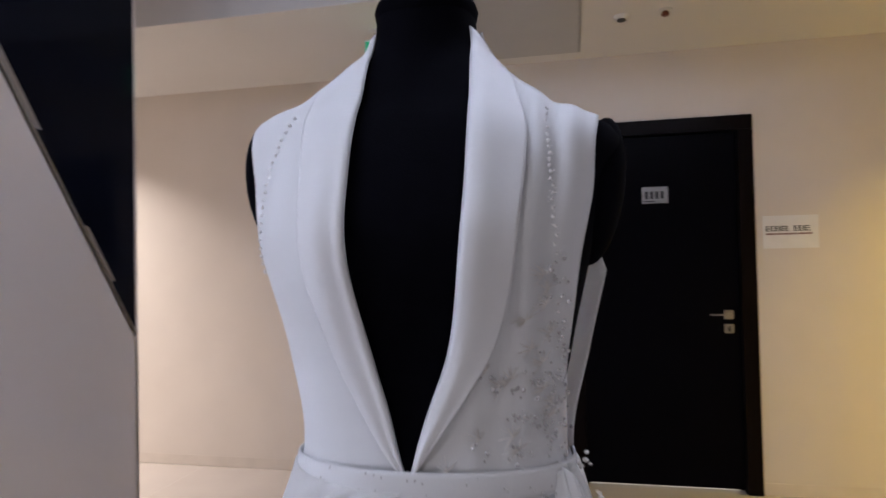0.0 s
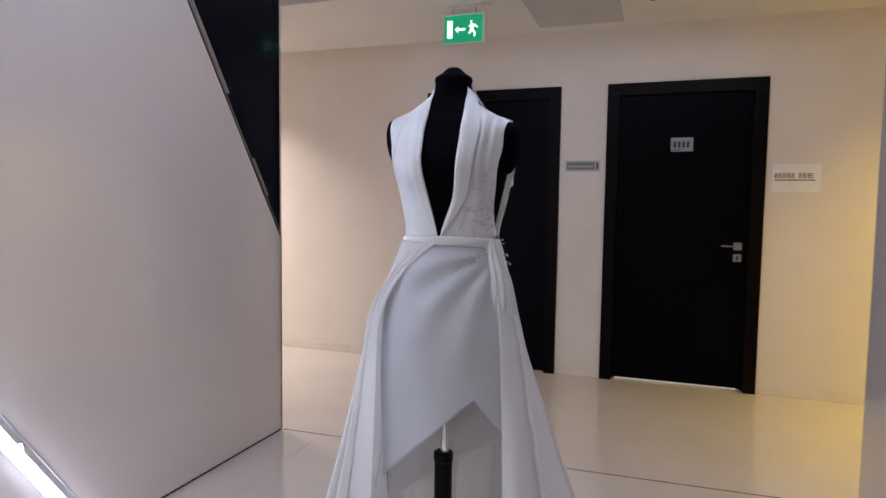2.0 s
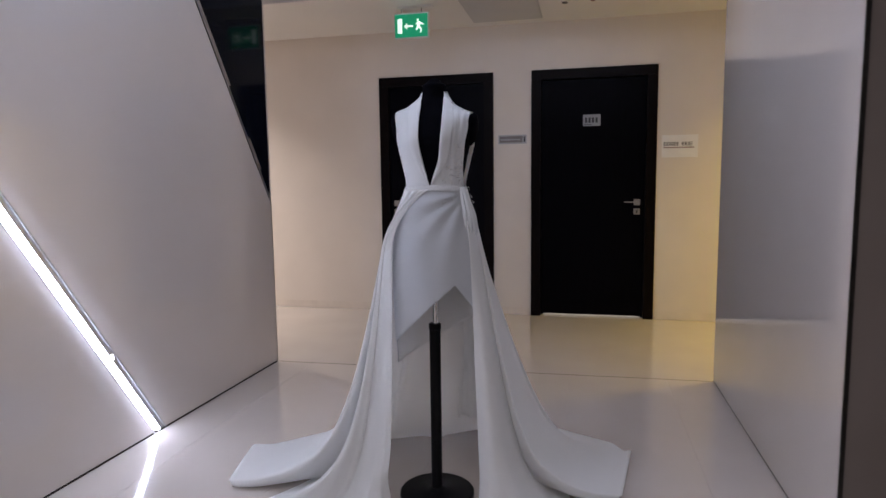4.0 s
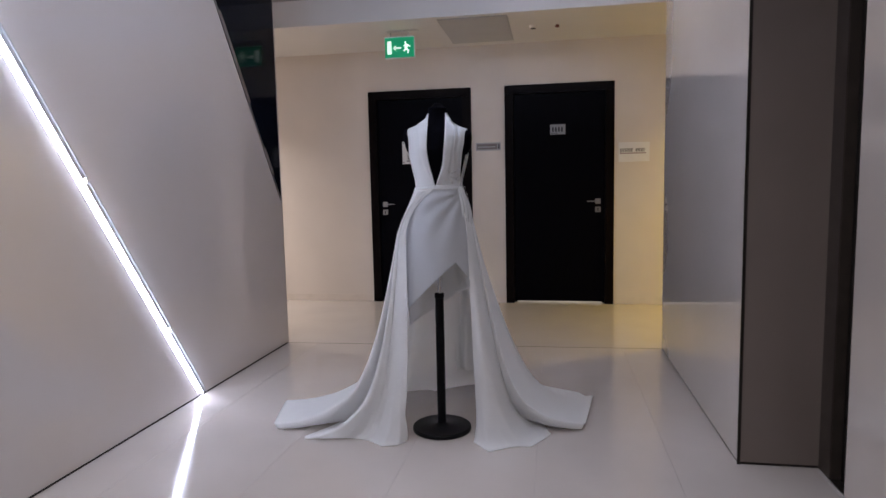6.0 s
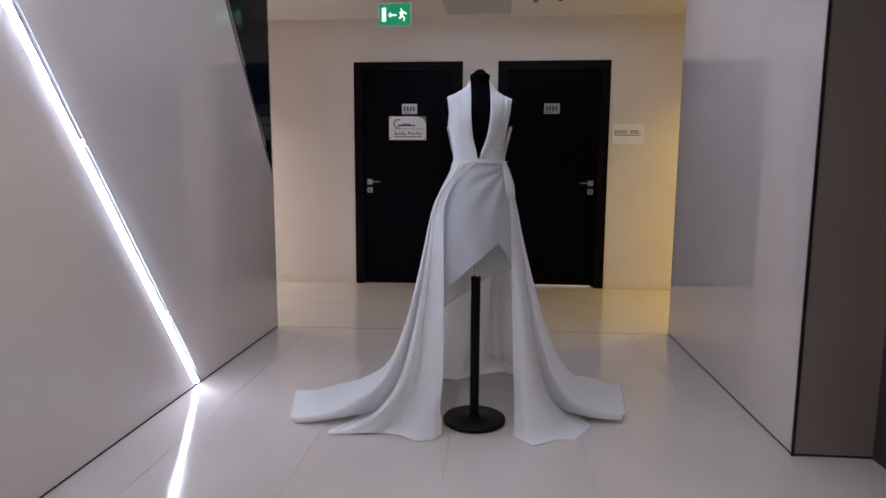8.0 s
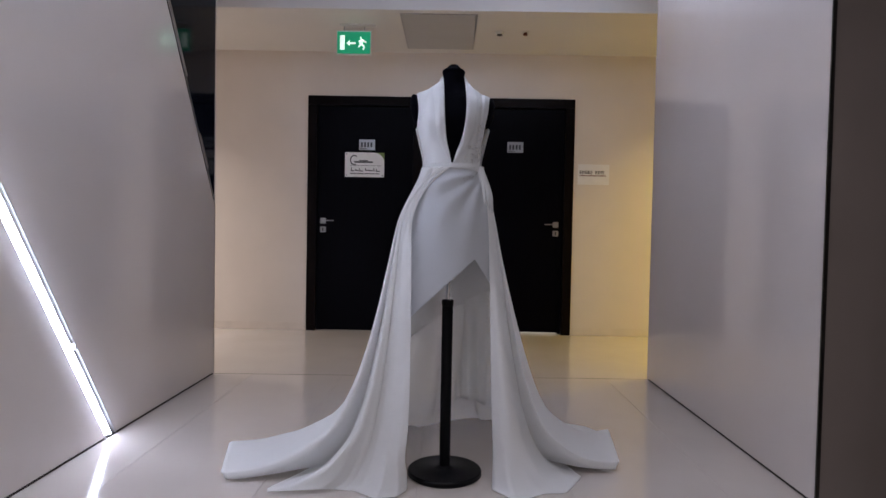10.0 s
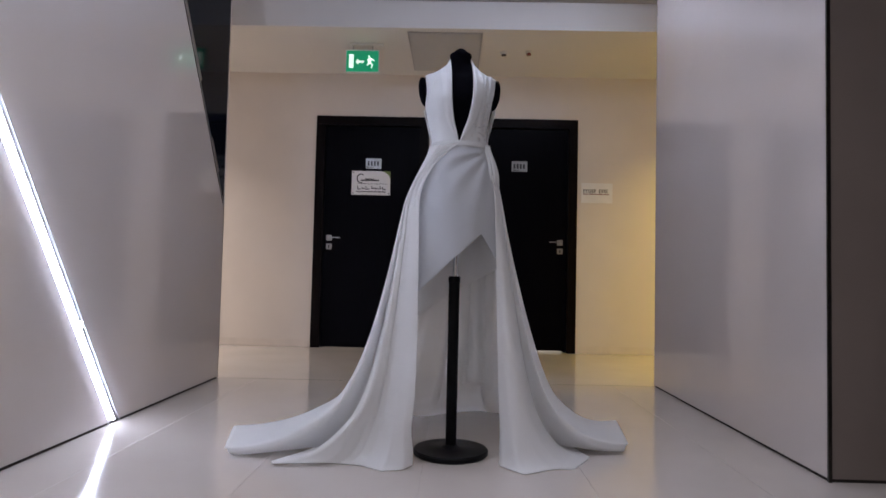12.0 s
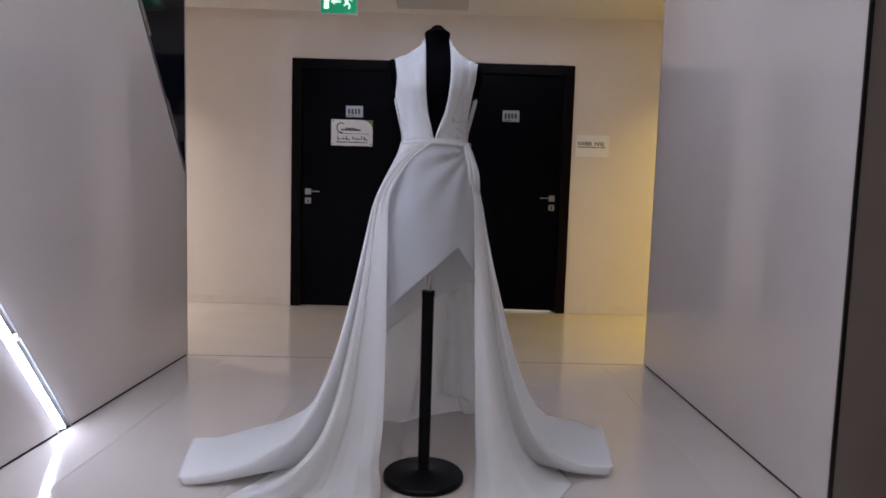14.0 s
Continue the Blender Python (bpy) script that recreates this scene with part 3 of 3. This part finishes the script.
bm = grid(torso, 56, 70, closed=True)
lathe([(0.041, 1.540), (0.0430, 1.544), (0.0440, 1.549), (0.0420, 1.555), (0.034, 1.560), (0.026, 1.565), (0.021, 1.571), (0.013, 1.577), (0.003, 1.579)], 40, bm, (CX, CY, 0))
lathe([(0.02, 0.85), (0.12, 0.86)], 40, bm, (CX, CY, 0))
for s in (-1, 1):
    r = bmesh.ops.create_uvsphere(bm, u_segments=24, v_segments=16, radius=1.0,
                                  matrix=Matrix.Translation((CX + (0.137 if s > 0 else -0.143), CY + 0.008, 1.400 - 0.006 * s)) @ Matrix.Rotation(s * 0.16, 4, "Y") @ Matrix.Diagonal((0.021, 0.040, 0.060, 1)))
BX, BY = -0.079, 0.70
lathe([(0.0105, 0.60), (0.0105, 0.87)], 24, bm, (BX + 0.003, BY, 0), 2)
lathe([(0.021, 0.02), (0.021, 0.655), (0.023, 0.657), (0.023, 0.676), (0.019, 0.679)], 32, bm, (BX, BY, 0), 1)
lathe([(0.138, 0.0), (0.143, 0.004), (0.143, 0.017), (0.139, 0.022), (0.040, 0.025), (0.024, 0.034), (0.022, 0.036)], 64, bm, (BX, BY, 0), 1)
ob = part("mannequin", bm, [M_JERSEY, M_BLACK, M_CHROME], smooth=True, angle=35)
tagged(ob, "black jersey dress form on a black pole and round base", "mannequin")

dress = thing("wedding_dress", (CX, CY, 0), "white sleeveless wedding dress with shawl lapels and long train", "dress")

LAP_IN = [(0.0, 0.002, 1.190), (0.12, 0.013, 1.233), (0.25, 0.025, 1.272), (0.38, 0.033, 1.315), (0.52, 0.038, 1.365), (0.70, 0.040, 1.43), (0.86, 0.040, 1.488), (1.0, 0.0400, 1.530)]
LAP_OUT = [(0.0, 0.006, 1.192), (0.12, 0.034, 1.238), (0.25, 0.055, 1.278), (0.38, 0.066, 1.322), (0.52, 0.071, 1.37), (0.70, 0.076, 1.42), (0.86, 0.080, 1.456), (1.0, 0.075, 1.497)]
SIDE = [(0.0, 0.110, 1.181), (0.25, 0.124, 1.255), (0.45, 0.140, 1.312), (0.58, 0.134, 1.345), (0.75, 0.128, 1.39), (0.90, 0.133, 1.438), (1.0, 0.139, 1.470)]


# the armhole is cut deeper on one side
DEEP = [(0.0, 0.108, 1.181), (0.25, 0.109, 1.255), (0.45, 0.117, 1.312), (0.58, 0.122, 1.345), (0.75, 0.131, 1.39), (0.90, 0.134, 1.438), (1.0, 0.139, 1.469)]


def front_panel(s):
    def f(u, v):
        a, b = spline(LAP_OUT, v), spline(SIDE if s < 0 else DEEP, v)
        k = 1 - (1 - u) ** 1.3
        x, z = a[0] - min(0.018, 0.35 * a[0]) * (1 - u) + (b[0] - a[0]) * k, a[1] + (b[1] - a[1]) * u
        w = body_at(z)[0] + 0.006
        x = min(x, w) if v < 0.46 else x
        p = cloth(s * x, z, 0.006)
        p.y += (0.0022 if s < 0 else 0.0045) * math.sin(u * (9 if s < 0 else 19) + v * 4) * math.sin(math.pi * u) * (0.25 + v)
        return p
    return grid(f, 22, 44)


def back_panel(s):
    def f(u, v):
        b = spline(SIDE, v)
        z = b[1] + 0.034 * v ** 4 * (1 - u)
        x = min(b[0] * u, body_at(z)[0] + 0.011)
        p = cloth(s * (x + 0.005 * u * math.sin(math.pi * min(1, v / 0.95))), z, 0.009 + 0.005 * u * math.sin(math.pi * min(1, v / 0.95)), True)
        p.y += 0.006 * math.sin(math.pi * v) * u
        return p
    return grid(f, 16, 40)


def lapel(s):
    def f(u, v):
        a, b = spline(LAP_IN, v), spline(LAP_OUT, v)
        open_ = math.sin(math.pi * min(1.0, v) ** 1.25)      # the neckline is pulled towards one side
        xi, xo = a[0] + (0.010 if s > 0 else -0.008) * open_, b[0] + (0.013 if s > 0 else -0.006) * open_
        x, z = xi + (xo - xi) * u, a[1] + (b[1] - a[1]) * u
        z -= 0.010 * ramp((v - 0.7) / 0.25) * u if s > 0 else 0.0
        roll = 0.0095 + 0.0045 * min(1, u / 0.10) ** 0.5 * (1 - 0.15 * u)
        if v < 0.06:
            roll *= 0.6 + 0.4 * v / 0.06
        roll *= 1 - 0.55 * max(0.0, (v - 0.7) / 0.3)
        p = cloth(s * x, z, roll)
        p.y += 0.0020 * math.sin(u * 7.0 + v * 2 + s) * (1 - u)
        if v > 0.9 and u < 0.3:
            p.y += 0.02 * (v - 0.9) * 10 * (0.3 - u)
        return p
    return grid(f, 18, 60)


def thick(ob, t, off=1.0):
    md = ob.modifiers.new("thickness", "SOLIDIFY")
    md.thickness, md.offset = t, off
    return ob


for s in (-1, 1):
    for nm, b, mt, lb in (("bodice_front", front_panel(s), M_BODICE, ""), ("bodice_back", back_panel(s), M_CHIFFON, ""), ("lapel", lapel(s), M_SATIN, "smooth satin shawl lapel")):
        if s > 0:
            bmesh.ops.reverse_faces(b, faces=b.faces)
        thick(under(nm, b, mt, dress, lb, smooth=True), 0.0022, 0)


def collar(u, v):
    a = math.pi * (0.02 + 0.96 * u)
    r = 0.046 + 0.030 * v ** 1.3
    return (CX + r * 1.0 * math.cos(a), CY + (r * 1.0) * math.sin(a), 1.531 - 0.050 * v + 0.006 * math.sin(a))


thick(under("collar_back", grid(collar, 30, 8), M_SATIN, dress, "satin collar round the back of the neck", smooth=True), 0.0025, 0)


# belt with a side knot
def belt(u, v):
    a = 2 * math.pi * u
    z = 1.195 - 0.021 * v - 0.009 * (1 - abs(math.sin(a)))
    w, f, b = body_at(1.19)
    o = 0.0108 + 0.0012 * math.sin(math.pi * v)
    return (CX + (w + o) * math.cos(a), CY + ((b if math.sin(a) > 0 else f) + o) * math.sin(a), z)


b = grid(belt, 72, 6, closed=True)
belt_band = thick(under("belt", b, M_BODICE, dress, "narrow beaded fabric belt", smooth=True), 0.002, 0)


def skirt_r(z):
    return spline([(0.50, 0.158, 0.112, 0.125), (0.70, 0.163, 0.118, 0.130), (0.85, 0.168, 0.122, 0.135), (0.96, 0.166, 0.120, 0.135), (1.06, 0.151, 0.110, 0.118), (1.14, 0.124, 0.094, 0.095), (1.19, 0.109, 0.085, 0.084)], z)


def hem_z(a):
    """Hem height round the short skirt: a slanting wrap edge in front, a lower slant behind."""
    x = 0.165 * math.cos(a)
    if math.sin(a) < 0.0:
        if x < 0.088:
            return 0.600 + (x + 0.165) * (0.838 - 0.600) / 0.253
        return 0.838 - (x - 0.088) * 1.45
    return 0.515 + (x + 0.165) * 0.60


def skirt(u, v):
    a = 2 * math.pi * u + math.pi / 2
    z = 1.188 + (hem_z(a) - 1.188) * v
    w, f, b = skirt_r(z)
    x, y = math.cos(a), math.sin(a)
    px, py = w * x, (b if y > 0 else f) * y
    if y < 0:   # drapes that run out from the knot at the side
        dx, dz = px - 0.125, z - 1.16
        r, ang = math.hypot(dx, dz), math.atan2(-dz, -dx)
        amp = 0.0048 * math.exp(-((r - 0.13) / 0.14) ** 2) * min(1, r / 0.06)
        fade = max(0.0, min(1.0, (ang + 0.15) / 0.3)) * max(0.0, min(1.0, (1.75 - ang) / 0.4))
        py -= amp * (1 + math.sin(ang * 12 - r * 7)) * fade
        py -= 0.004 * math.sin(px * 30 + z * 9) * v
    return (CX + px, CY + py, z)


thick(under("skirt", grid(lambda u, v: skirt(0.245 + 0.51 * u, v), 90, 60), M_CREPE, dress, "short wrap skirt with slanting hem", smooth=True), 0.002, 0)
thick(under("skirt_back", grid(lambda u, v: skirt((0.755 + 0.49 * u) % 1.0, v), 70, 60), M_CHIFFON, dress, "sheer back of the short skirt", smooth=True), 0.002, 0)

# overskirt: falls from the waist, open in front, and spreads over the floor
FOOT = [  # place round the dress: contact with the floor
    (0.0, -0.205, 0.565), (0.07, -0.30, 0.575), (0.112, -0.34, 0.60), (0.16, -0.375, 0.575), (0.205, -0.40, 0.565), (0.222, -0.43, 0.68), (0.232, -0.44, 0.61), (0.25, -0.445, 0.625), (0.30, -0.45, 0.80), (0.35, -0.47, 0.96),
    (0.44, -0.44, 1.00), (0.53, -0.30, 0.74), (0.62, -0.10, 0.84), (0.70, 0.08, 1.00), (0.77, 0.27, 1.10), (0.83, 0.345, 1.06),
    (0.88, 0.345, 0.87), (0.910, 0.28, 0.67), (0.926, 0.275, 0.66), (0.935, 0.25, 0.72), (0.950, 0.225, 0.66), (0.975, 0.175, 0.59), (1.0, 0.105, 0.66)]
EDGE = [  # edge of the train, with its corners
    (0.0, -0.215, 0.53), (0.02, -0.245, 0.478), (0.05, -0.318, 0.455), (0.09, -0.40, 0.515), (0.125, -0.475, 0.525), (0.145, -0.53, 0.500),
    (0.20, -0.700, 0.468), (0.208, -0.708, 0.492), (0.222, -0.60, 0.74), (0.230, -0.86, 0.600), (0.236, -0.888, 0.577), (0.252, -0.908, 0.592), (0.33, -0.992, 0.915), (0.338, -0.982, 0.945),
    (0.44, -0.76, 1.16), (0.53, -0.58, 1.36), (0.62, -0.20, 1.50), (0.70, 0.12, 1.56), (0.77, 0.38, 1.42), (0.83, 0.60, 1.31),
    (0.85, 0.675, 1.19), (0.858, 0.670, 1.14), (0.912, 0.614, 0.760), (0.925, 0.595, 0.748), (0.934, 0.40, 0.86), (0.940, 0.435, 0.73), (0.947, 0.452, 0.69), (0.957, 0.385, 0.575),
    (0.963, 0.36, 0.535), (0.974, 0.285, 0.53), (0.990, 0.175, 0.458), (1.0, 0.095, 0.555)]
TOP = [(0.0, 268), (0.105, 252), (0.225, 234), (0.30, 205), (0.40, 172), (0.5, 125), (0.7, 70), (0.85, 20), (0.94, -8), (1.0, -28)]
VALLEY = (-0.05, 0.112, 0.224, 0.40, 0.50, 0.60, 0.70, 0.78, 0.85, 0.934, 1.03)


def corner(keys, t):
    """Straight runs between keys."""
    for p, q in zip(keys, keys[1:]):
        if t <= q[0]:
            k = (t - p[0]) / (q[0] - p[0])
            return [p[c] + (q[c] - p[c]) * k for c in range(1, len(p))]
    return keys[-1][1:]


def fold(x, skew=0.5):
    """Ridges between the valleys, steep on the side of the opening in front."""
    for p, q in zip(VALLEY, VALLEY[1:]):
        if x <= q:
            k = max(0.0, (x - p) / (q - p))
            k = k ** skew if x < 0.5 else 1 - (1 - k) ** skew
            return 1.7 * math.sin(math.pi * k) ** 0.65 - 1.0
    return 0.0


SPLIT = 0.18


def overskirt(u, v):
    a = radians(spline(TOP, u)[0])
    fx, fy = spline(FOOT, u)
    hx, hy = corner(EDGE, u)
    c, s = math.cos(a), math.sin(a)
    w, f, b = skirt_r(1.178)
    top = Vector((CX + (w + 0.004) * c, CY + ((b if s > 0 else f) + 0.004) * s))
    # hip line turns towards the side, so that the front edges sweep outwards
    ah = radians(spline([(0.0, 217), (0.08, 205), (0.2, 190), (0.35, 168), (0.5, 120), (0.7, 70), (0.85, 22), (0.94, -12), (1.0, -36)], u)[0])
    ch, sh = math.cos(ah), math.sin(ah)
    w, f, b = skirt_r(0.93)
    full = spline([(0.0, 0.014), (0.10, 0.032), (0.25, 0.038), (0.45, 0.037), (0.7, 0.022), (0.9, 0.012), (1.0, 0.008)], u)[0]
    hip = Vector((CX + (w + full) * ch, CY + ((b if sh > 0 else f) + full * 0.8) * sh))
    foot, hem = Vector((fx, fy)), Vector((hx, hy))
    out = (foot - Vector((CX, CY + 0.1))).normalized()
    shallow = 0.8 * math.exp(-((u - 0.112) / 0.045) ** 2)
    ripple = fold(u) * (1 - shallow) + 0.45 * shallow
    if 0.15 < u < 0.30:
        ripple = max(ripple, -0.05)
    ripple *= 1 - 0.65 * ramp((u - 0.78) / 0.05)
    front = 1 / (1 + math.exp((u - 0.33) / 0.03))
    lean = Vector((-out.y, out.x)) if out.x < 0 else Vector((out.y, -out.x))
    lean *= (front + 1 / (1 + math.exp((0.86 - u) / 0.02))) * math.sin(math.pi * min(1.0, max(0.0, (v - 0.06) / 0.7))) ** 0.8
    if v < SPLIT:
        k = v / SPLIT
        z = 1.180 - (1.180 - 0.93) * k
        fast = spline([(0.0, 2.3), (0.12, 1.9), (0.25, 0.75), (0.7, 1.0), (0.9, 1.1), (1.0, 1.6)], u)[0]
        m0, m1 = (hip - top) * fast, (foot - hip) * (0.66 / 0.63 * 0.242)
        p = top * (2 * k ** 3 - 3 * k ** 2 + 1) + m0 * (k ** 3 - 2 * k ** 2 + k) + hip * (3 * k ** 2 - 2 * k ** 3) + m1 * (k ** 3 - k ** 2)
        amp = 0.0015 + (0.0085 + 0.006 * front) * k + 0.006 * front * math.sin(math.pi * k)
        p = p + out * 0.0055 * front * math.sin(2 * math.pi * u / 0.058) * math.sin(math.pi * k) ** 0.7
        p = p + out * ripple * amp + lean * ripple * 0.012
        return (p.x, p.y, z)
    # a falling curve that runs out smoothly over the floor
    t = (v - SPLIT) / (1 - SPLIT)
    c0, c1, c2, c3 = (1 - t) ** 3, 3 * t * (1 - t) ** 2, 3 * t * t * (1 - t), t ** 3
    mid = hip.lerp(foot, 0.66)
    p = hip * c0 + mid * c1 + foot * c2 + hem * c3
    z = 0.93 * c0 + 0.30 * c1 + 0.000 * c2 + 0.004 * c3
    length = (hem - foot).length
    lay = max(0.0, min(1.0, (0.16 - z) / 0.15))            # how far the cloth has come to lie
    amp = (0.010 + 0.006 * front + (0.024 + 0.026 * front) * min(1, t * 1.6)) * (1 - 0.75 * max(0.0, (t - 0.7) / 0.3))
    p = p + out * ripple * amp * (1 - 0.8 * lay) + lean * ripple * (0.012 + 0.020 * min(1.0, t * 2)) * (1 - lay)
    z += max(0.0, ripple + 0.5) * amp * 0.9 * lay * math.sin(math.pi * min(1.0, 0.5 + t * 0.5)) ** 0.5
    z = max(z, 0.004)
    # flaps folded over at both ends of the train lie a little higher, with rolled lower edges
    flap = (ramp((u - 0.230) / 0.014) * ramp((0.342 - u) / 0.008) + 1.35 * ramp((u - 0.846) / 0.008) * ramp((0.930 - u) / 0.014)
            + 0.45 * ramp((u - 0.118) / 0.03) * ramp((0.219 - u) / 0.012))
    z += flap * ramp((t - 0.45) / 0.25) * (0.023 + 0.004 * math.sin(9 * t + 20 * u))
    return (p.x, p.y, z)


thick(under("overskirt", grid(overskirt, 520, 130), M_CHIFFON, dress, "sheer white overskirt spreading into a train", smooth=True), 0.0025, 0)


# short sheer panel that hangs inside the overskirt
def inner(u, v):
    x = -0.045 + 0.135 * u
    return (x + 0.01 * (v - 0.5), 0.885 + 0.05 * v + 0.012 * math.sin(u * 11) * (0.4 + v), 0.85 - 0.63 * v + 0.012 * math.sin(u * 5))


thick(under("inner_panel", grid(inner, 40, 40), M_CHIFFON, dress, "short sheer inner panel", smooth=True), 0.002, 0)


# knot at the side, with loops
def gather(u, v):
    a = radians(-24 + 4 * v + (u - 0.5) * (10 + 38 * v ** 0.8))
    z = 1.182 - 0.21 * v
    w, f, bk = skirt_r(min(z, 1.187))
    o = 0.011 + 0.004 * math.sin(math.pi * min(1, v * 1.5)) + (0.0035 + 0.003 * math.sin(math.pi * v)) * (1 - v) ** 0.7 * math.sin(u * 24 + 0.5 * v) * math.sin(math.pi * u) ** 0.5
    o -= 0.017 * v ** 3 + 0.012 * (2 * abs(u - 0.5)) ** 4
    return (CX + (w + o) * math.cos(a), CY + (f + o) * math.sin(a), z + 0.006 * math.sin(u * 9) * (1 - v))


pleats = thick(under("side_gather", grid(gather, 64, 40), M_BODICE, dress, "gathered fabric pleats at the side", smooth=True), 0.002, 0)
b = bmesh.new()
random.seed(4)
for i in range(16):
    a, z = radians(random.uniform(-22, 6)), 1.192 - 0.075 * random.random()
    w, f, bk = skirt_r(min(z, 1.187))
    m = Matrix.Translation((CX + (w + 0.013) * math.cos(a), CY + (f + 0.013) * math.sin(a), z))
    bmesh.ops.create_icosphere(b, subdivisions=1, radius=random.uniform(0.0014, 0.0030), matrix=m @ Matrix.Diagonal((1, 1, 0.7, 1)))
under("side_trim", b, M_LACE, pleats, "tiny ivory fabric flowers", smooth=True)["kind"] = "stuff"

# bead rows and the beaded spray
b = bmesh.new()
random.seed(8)
def bead(x, z, r, off):
    p = cloth(x, z, off)
    bmesh.ops.create_icosphere(b, subdivisions=1, radius=r, matrix=Matrix.Translation(p))


for i in range(21):
    t = i / 20
    for s in (-1, 1):
        x = spline([(0, 0.090), (0.4, 0.106), (1, 0.121)] if s < 0 else [(0, 0.100), (0.4, 0.103), (1, 0.106)], t)[0]
        x, z = s * x + random.uniform(-0.001, 0.001), (1.457 if s < 0 else 1.466) - 0.122 * t
        bead(x, z, random.uniform(0.0011, 0.0016), 0.0085)
        for k in range(3):
            bead(x + random.uniform(-0.0022, 0.0022), z + random.uniform(-0.0022, 0.0022), random.uniform(0.0005, 0.0008), 0.0083)
under("beading", b, M_PEARL, dress, "fine row of pearly beads", smooth=True)["kind"] = "stuff"
b = bmesh.new()
for i in range(105):
    t = random.random() ** 0.8
    z = 1.345 - 0.165 * t
    spread = 0.008 + 0.032 * t
    bead(0.104 - abs(random.gauss(0, 1)) * spread * 0.34 + 0.012 * random.random(), z + random.uniform(-0.004, 0.004), random.uniform(0.0007, 0.0019), 0.009)
for cx0, cz0 in ((0.058, 1.262), (0.050, 1.214), (0.072, 1.236)):   # side branches of the spray
    for i in range(22):
        t = random.random()
        bead(cx0 + (0.100 - cx0) * t + random.gauss(0, 0.003), cz0 - 0.012 * math.sin(math.pi * t) + random.gauss(0, 0.004), random.uniform(0.0007, 0.002), 0.009)
under("bead_spray", b, M_BEAD, dress, "beaded floral spray in silver", smooth=True)["kind"] = "stuff"
b = bmesh.new()
hubs = [(0.102 - abs(random.gauss(0, 1)) * (0.008 + 0.022 * i / 13), 1.330 - 0.135 * i / 13) for i in range(14)] + [(0.056, 1.264), (0.066, 1.252), (0.050, 1.216)]
for i in range(320):
    x, z = hubs[i % len(hubs)]
    p, ang, ln = cloth(x, z, 0.0090), random.uniform(0.5, 4.2), random.uniform(0.004, 0.011)
    q = cloth(x + ln * math.cos(ang), z + ln * math.sin(ang), 0.0095)
    n = (q - p).cross(Vector((0, -1, 0))).normalized() * 0.00035
    f = Vector((0, -0.0006, 0))
    ring0 = [b.verts.new(k) for k in (p + n, p + f, p - n)]
    ring1 = [b.verts.new(k) for k in (q + n * 0.4, q + f, q - n * 0.4)]
    for i0, i1 in ((0, 1), (1, 2), (2, 0)):
        b.faces.new((ring0[i0], ring0[i1], ring1[i1], ring1[i0]))
under("lace_spray", b, M_LACE, dress, "ivory feathery lace threads")["kind"] = "stuff"
b = bmesh.new()
for i in range(110):
    a = random.uniform(0, 2 * math.pi)
    p = Vector(belt(a / (2 * math.pi), random.uniform(0.1, 0.9)))
    d = Vector((p.x - CX, p.y - CY, 0)).normalized() * 0.001
    bmesh.ops.create_icosphere(b, subdivisions=1, radius=random.uniform(0.0005, 0.0010), matrix=Matrix.Translation(p + d))
for i in range(60):   # spray that runs on over the skirt
    t = random.random()
    a = radians(-34 - 40 * t + random.gauss(0, 3))
    p = Vector(skirt(((a - math.pi / 2) / (2 * math.pi)) % 1.0, 0.05 + 0.13 * t + random.gauss(0, 0.012)))
    bmesh.ops.create_icosphere(b, subdivisions=1, radius=random.uniform(0.0007, 0.0018), matrix=Matrix.Translation(p + Vector((0.001, -0.002, 0))))
under("belt_beading", b, M_BEAD, belt_band, "small silver beads on the belt", smooth=True)["kind"] = "stuff"

# ---- floor tiles ----
def tile(x0, x1, y0, y1, skew0=0.0, skew1=0.0):
    g = 0.0005
    bm = bmesh.new()
    pts = [(x0 + g, y0 + g + skew0 * x0), (x1 - g, y0 + g + skew0 * x1), (x1 - g, y1 - g + skew1 * x1), (x0 + g, y1 - g + skew1 * x0)]
    lo = [bm.verts.new((x, y, -0.0015)) for x, y in pts]
    mid = [bm.verts.new((x, y, -0.0008)) for x, y in pts]
    cx, cy = sum(p[0] for p in pts) / 4, sum(p[1] for p in pts) / 4
    up = [bm.verts.new((x + math.copysign(0.0008, cx - x), y + math.copysign(0.0008, cy - y), 0)) for x, y in pts]
    for a, b in ((lo, mid), (mid, up)):
        for i in range(4):
            k = (i + 1) % 4
            bm.faces.new((a[i], a[k], b[k], b[i]))
    bm.faces.new(up)
    return part("floor_tile", bm, M_FLOOR, floor)


TW = 0.567
SK = (YR - YL) / (XR - XL)
Y0 = YL - SK * XL + 0.006
xs = [-0.18 + TW * i for i in range(-3, 4)]
for a, b in zip(xs, xs[1:]):
    tile(a, b, -0.60, Y0, 0, SK)
    tile(a, b, -3.4, -0.60)
    tile(a, b, YS, -3.4)
bm = bmesh.new()
ends = [[bm.verts.new((x, Y0 + SK * x + dy, z)) for dy, z in ((-0.0005, -0.0012), (0.0085, -0.0012), (0.0085, -0.0003), (-0.0005, -0.0003))] for x in (XL, XR)]
for i in range(4):
    bm.faces.new((ends[0][i], ends[0][(i + 1) % 4], ends[1][(i + 1) % 4], ends[1][i]))
bmesh.ops.recalc_face_normals(bm, faces=bm.faces)
part("threshold_joint", bm, M_JOINT, floor, "dark joint between lobby and corridor")
xs = [-6, -2.45, 2.09, 6]
for a, b in zip(xs, xs[1:]):
    tile(a, b, Y0 + 0.008, YD + 1.1, SK, 0)
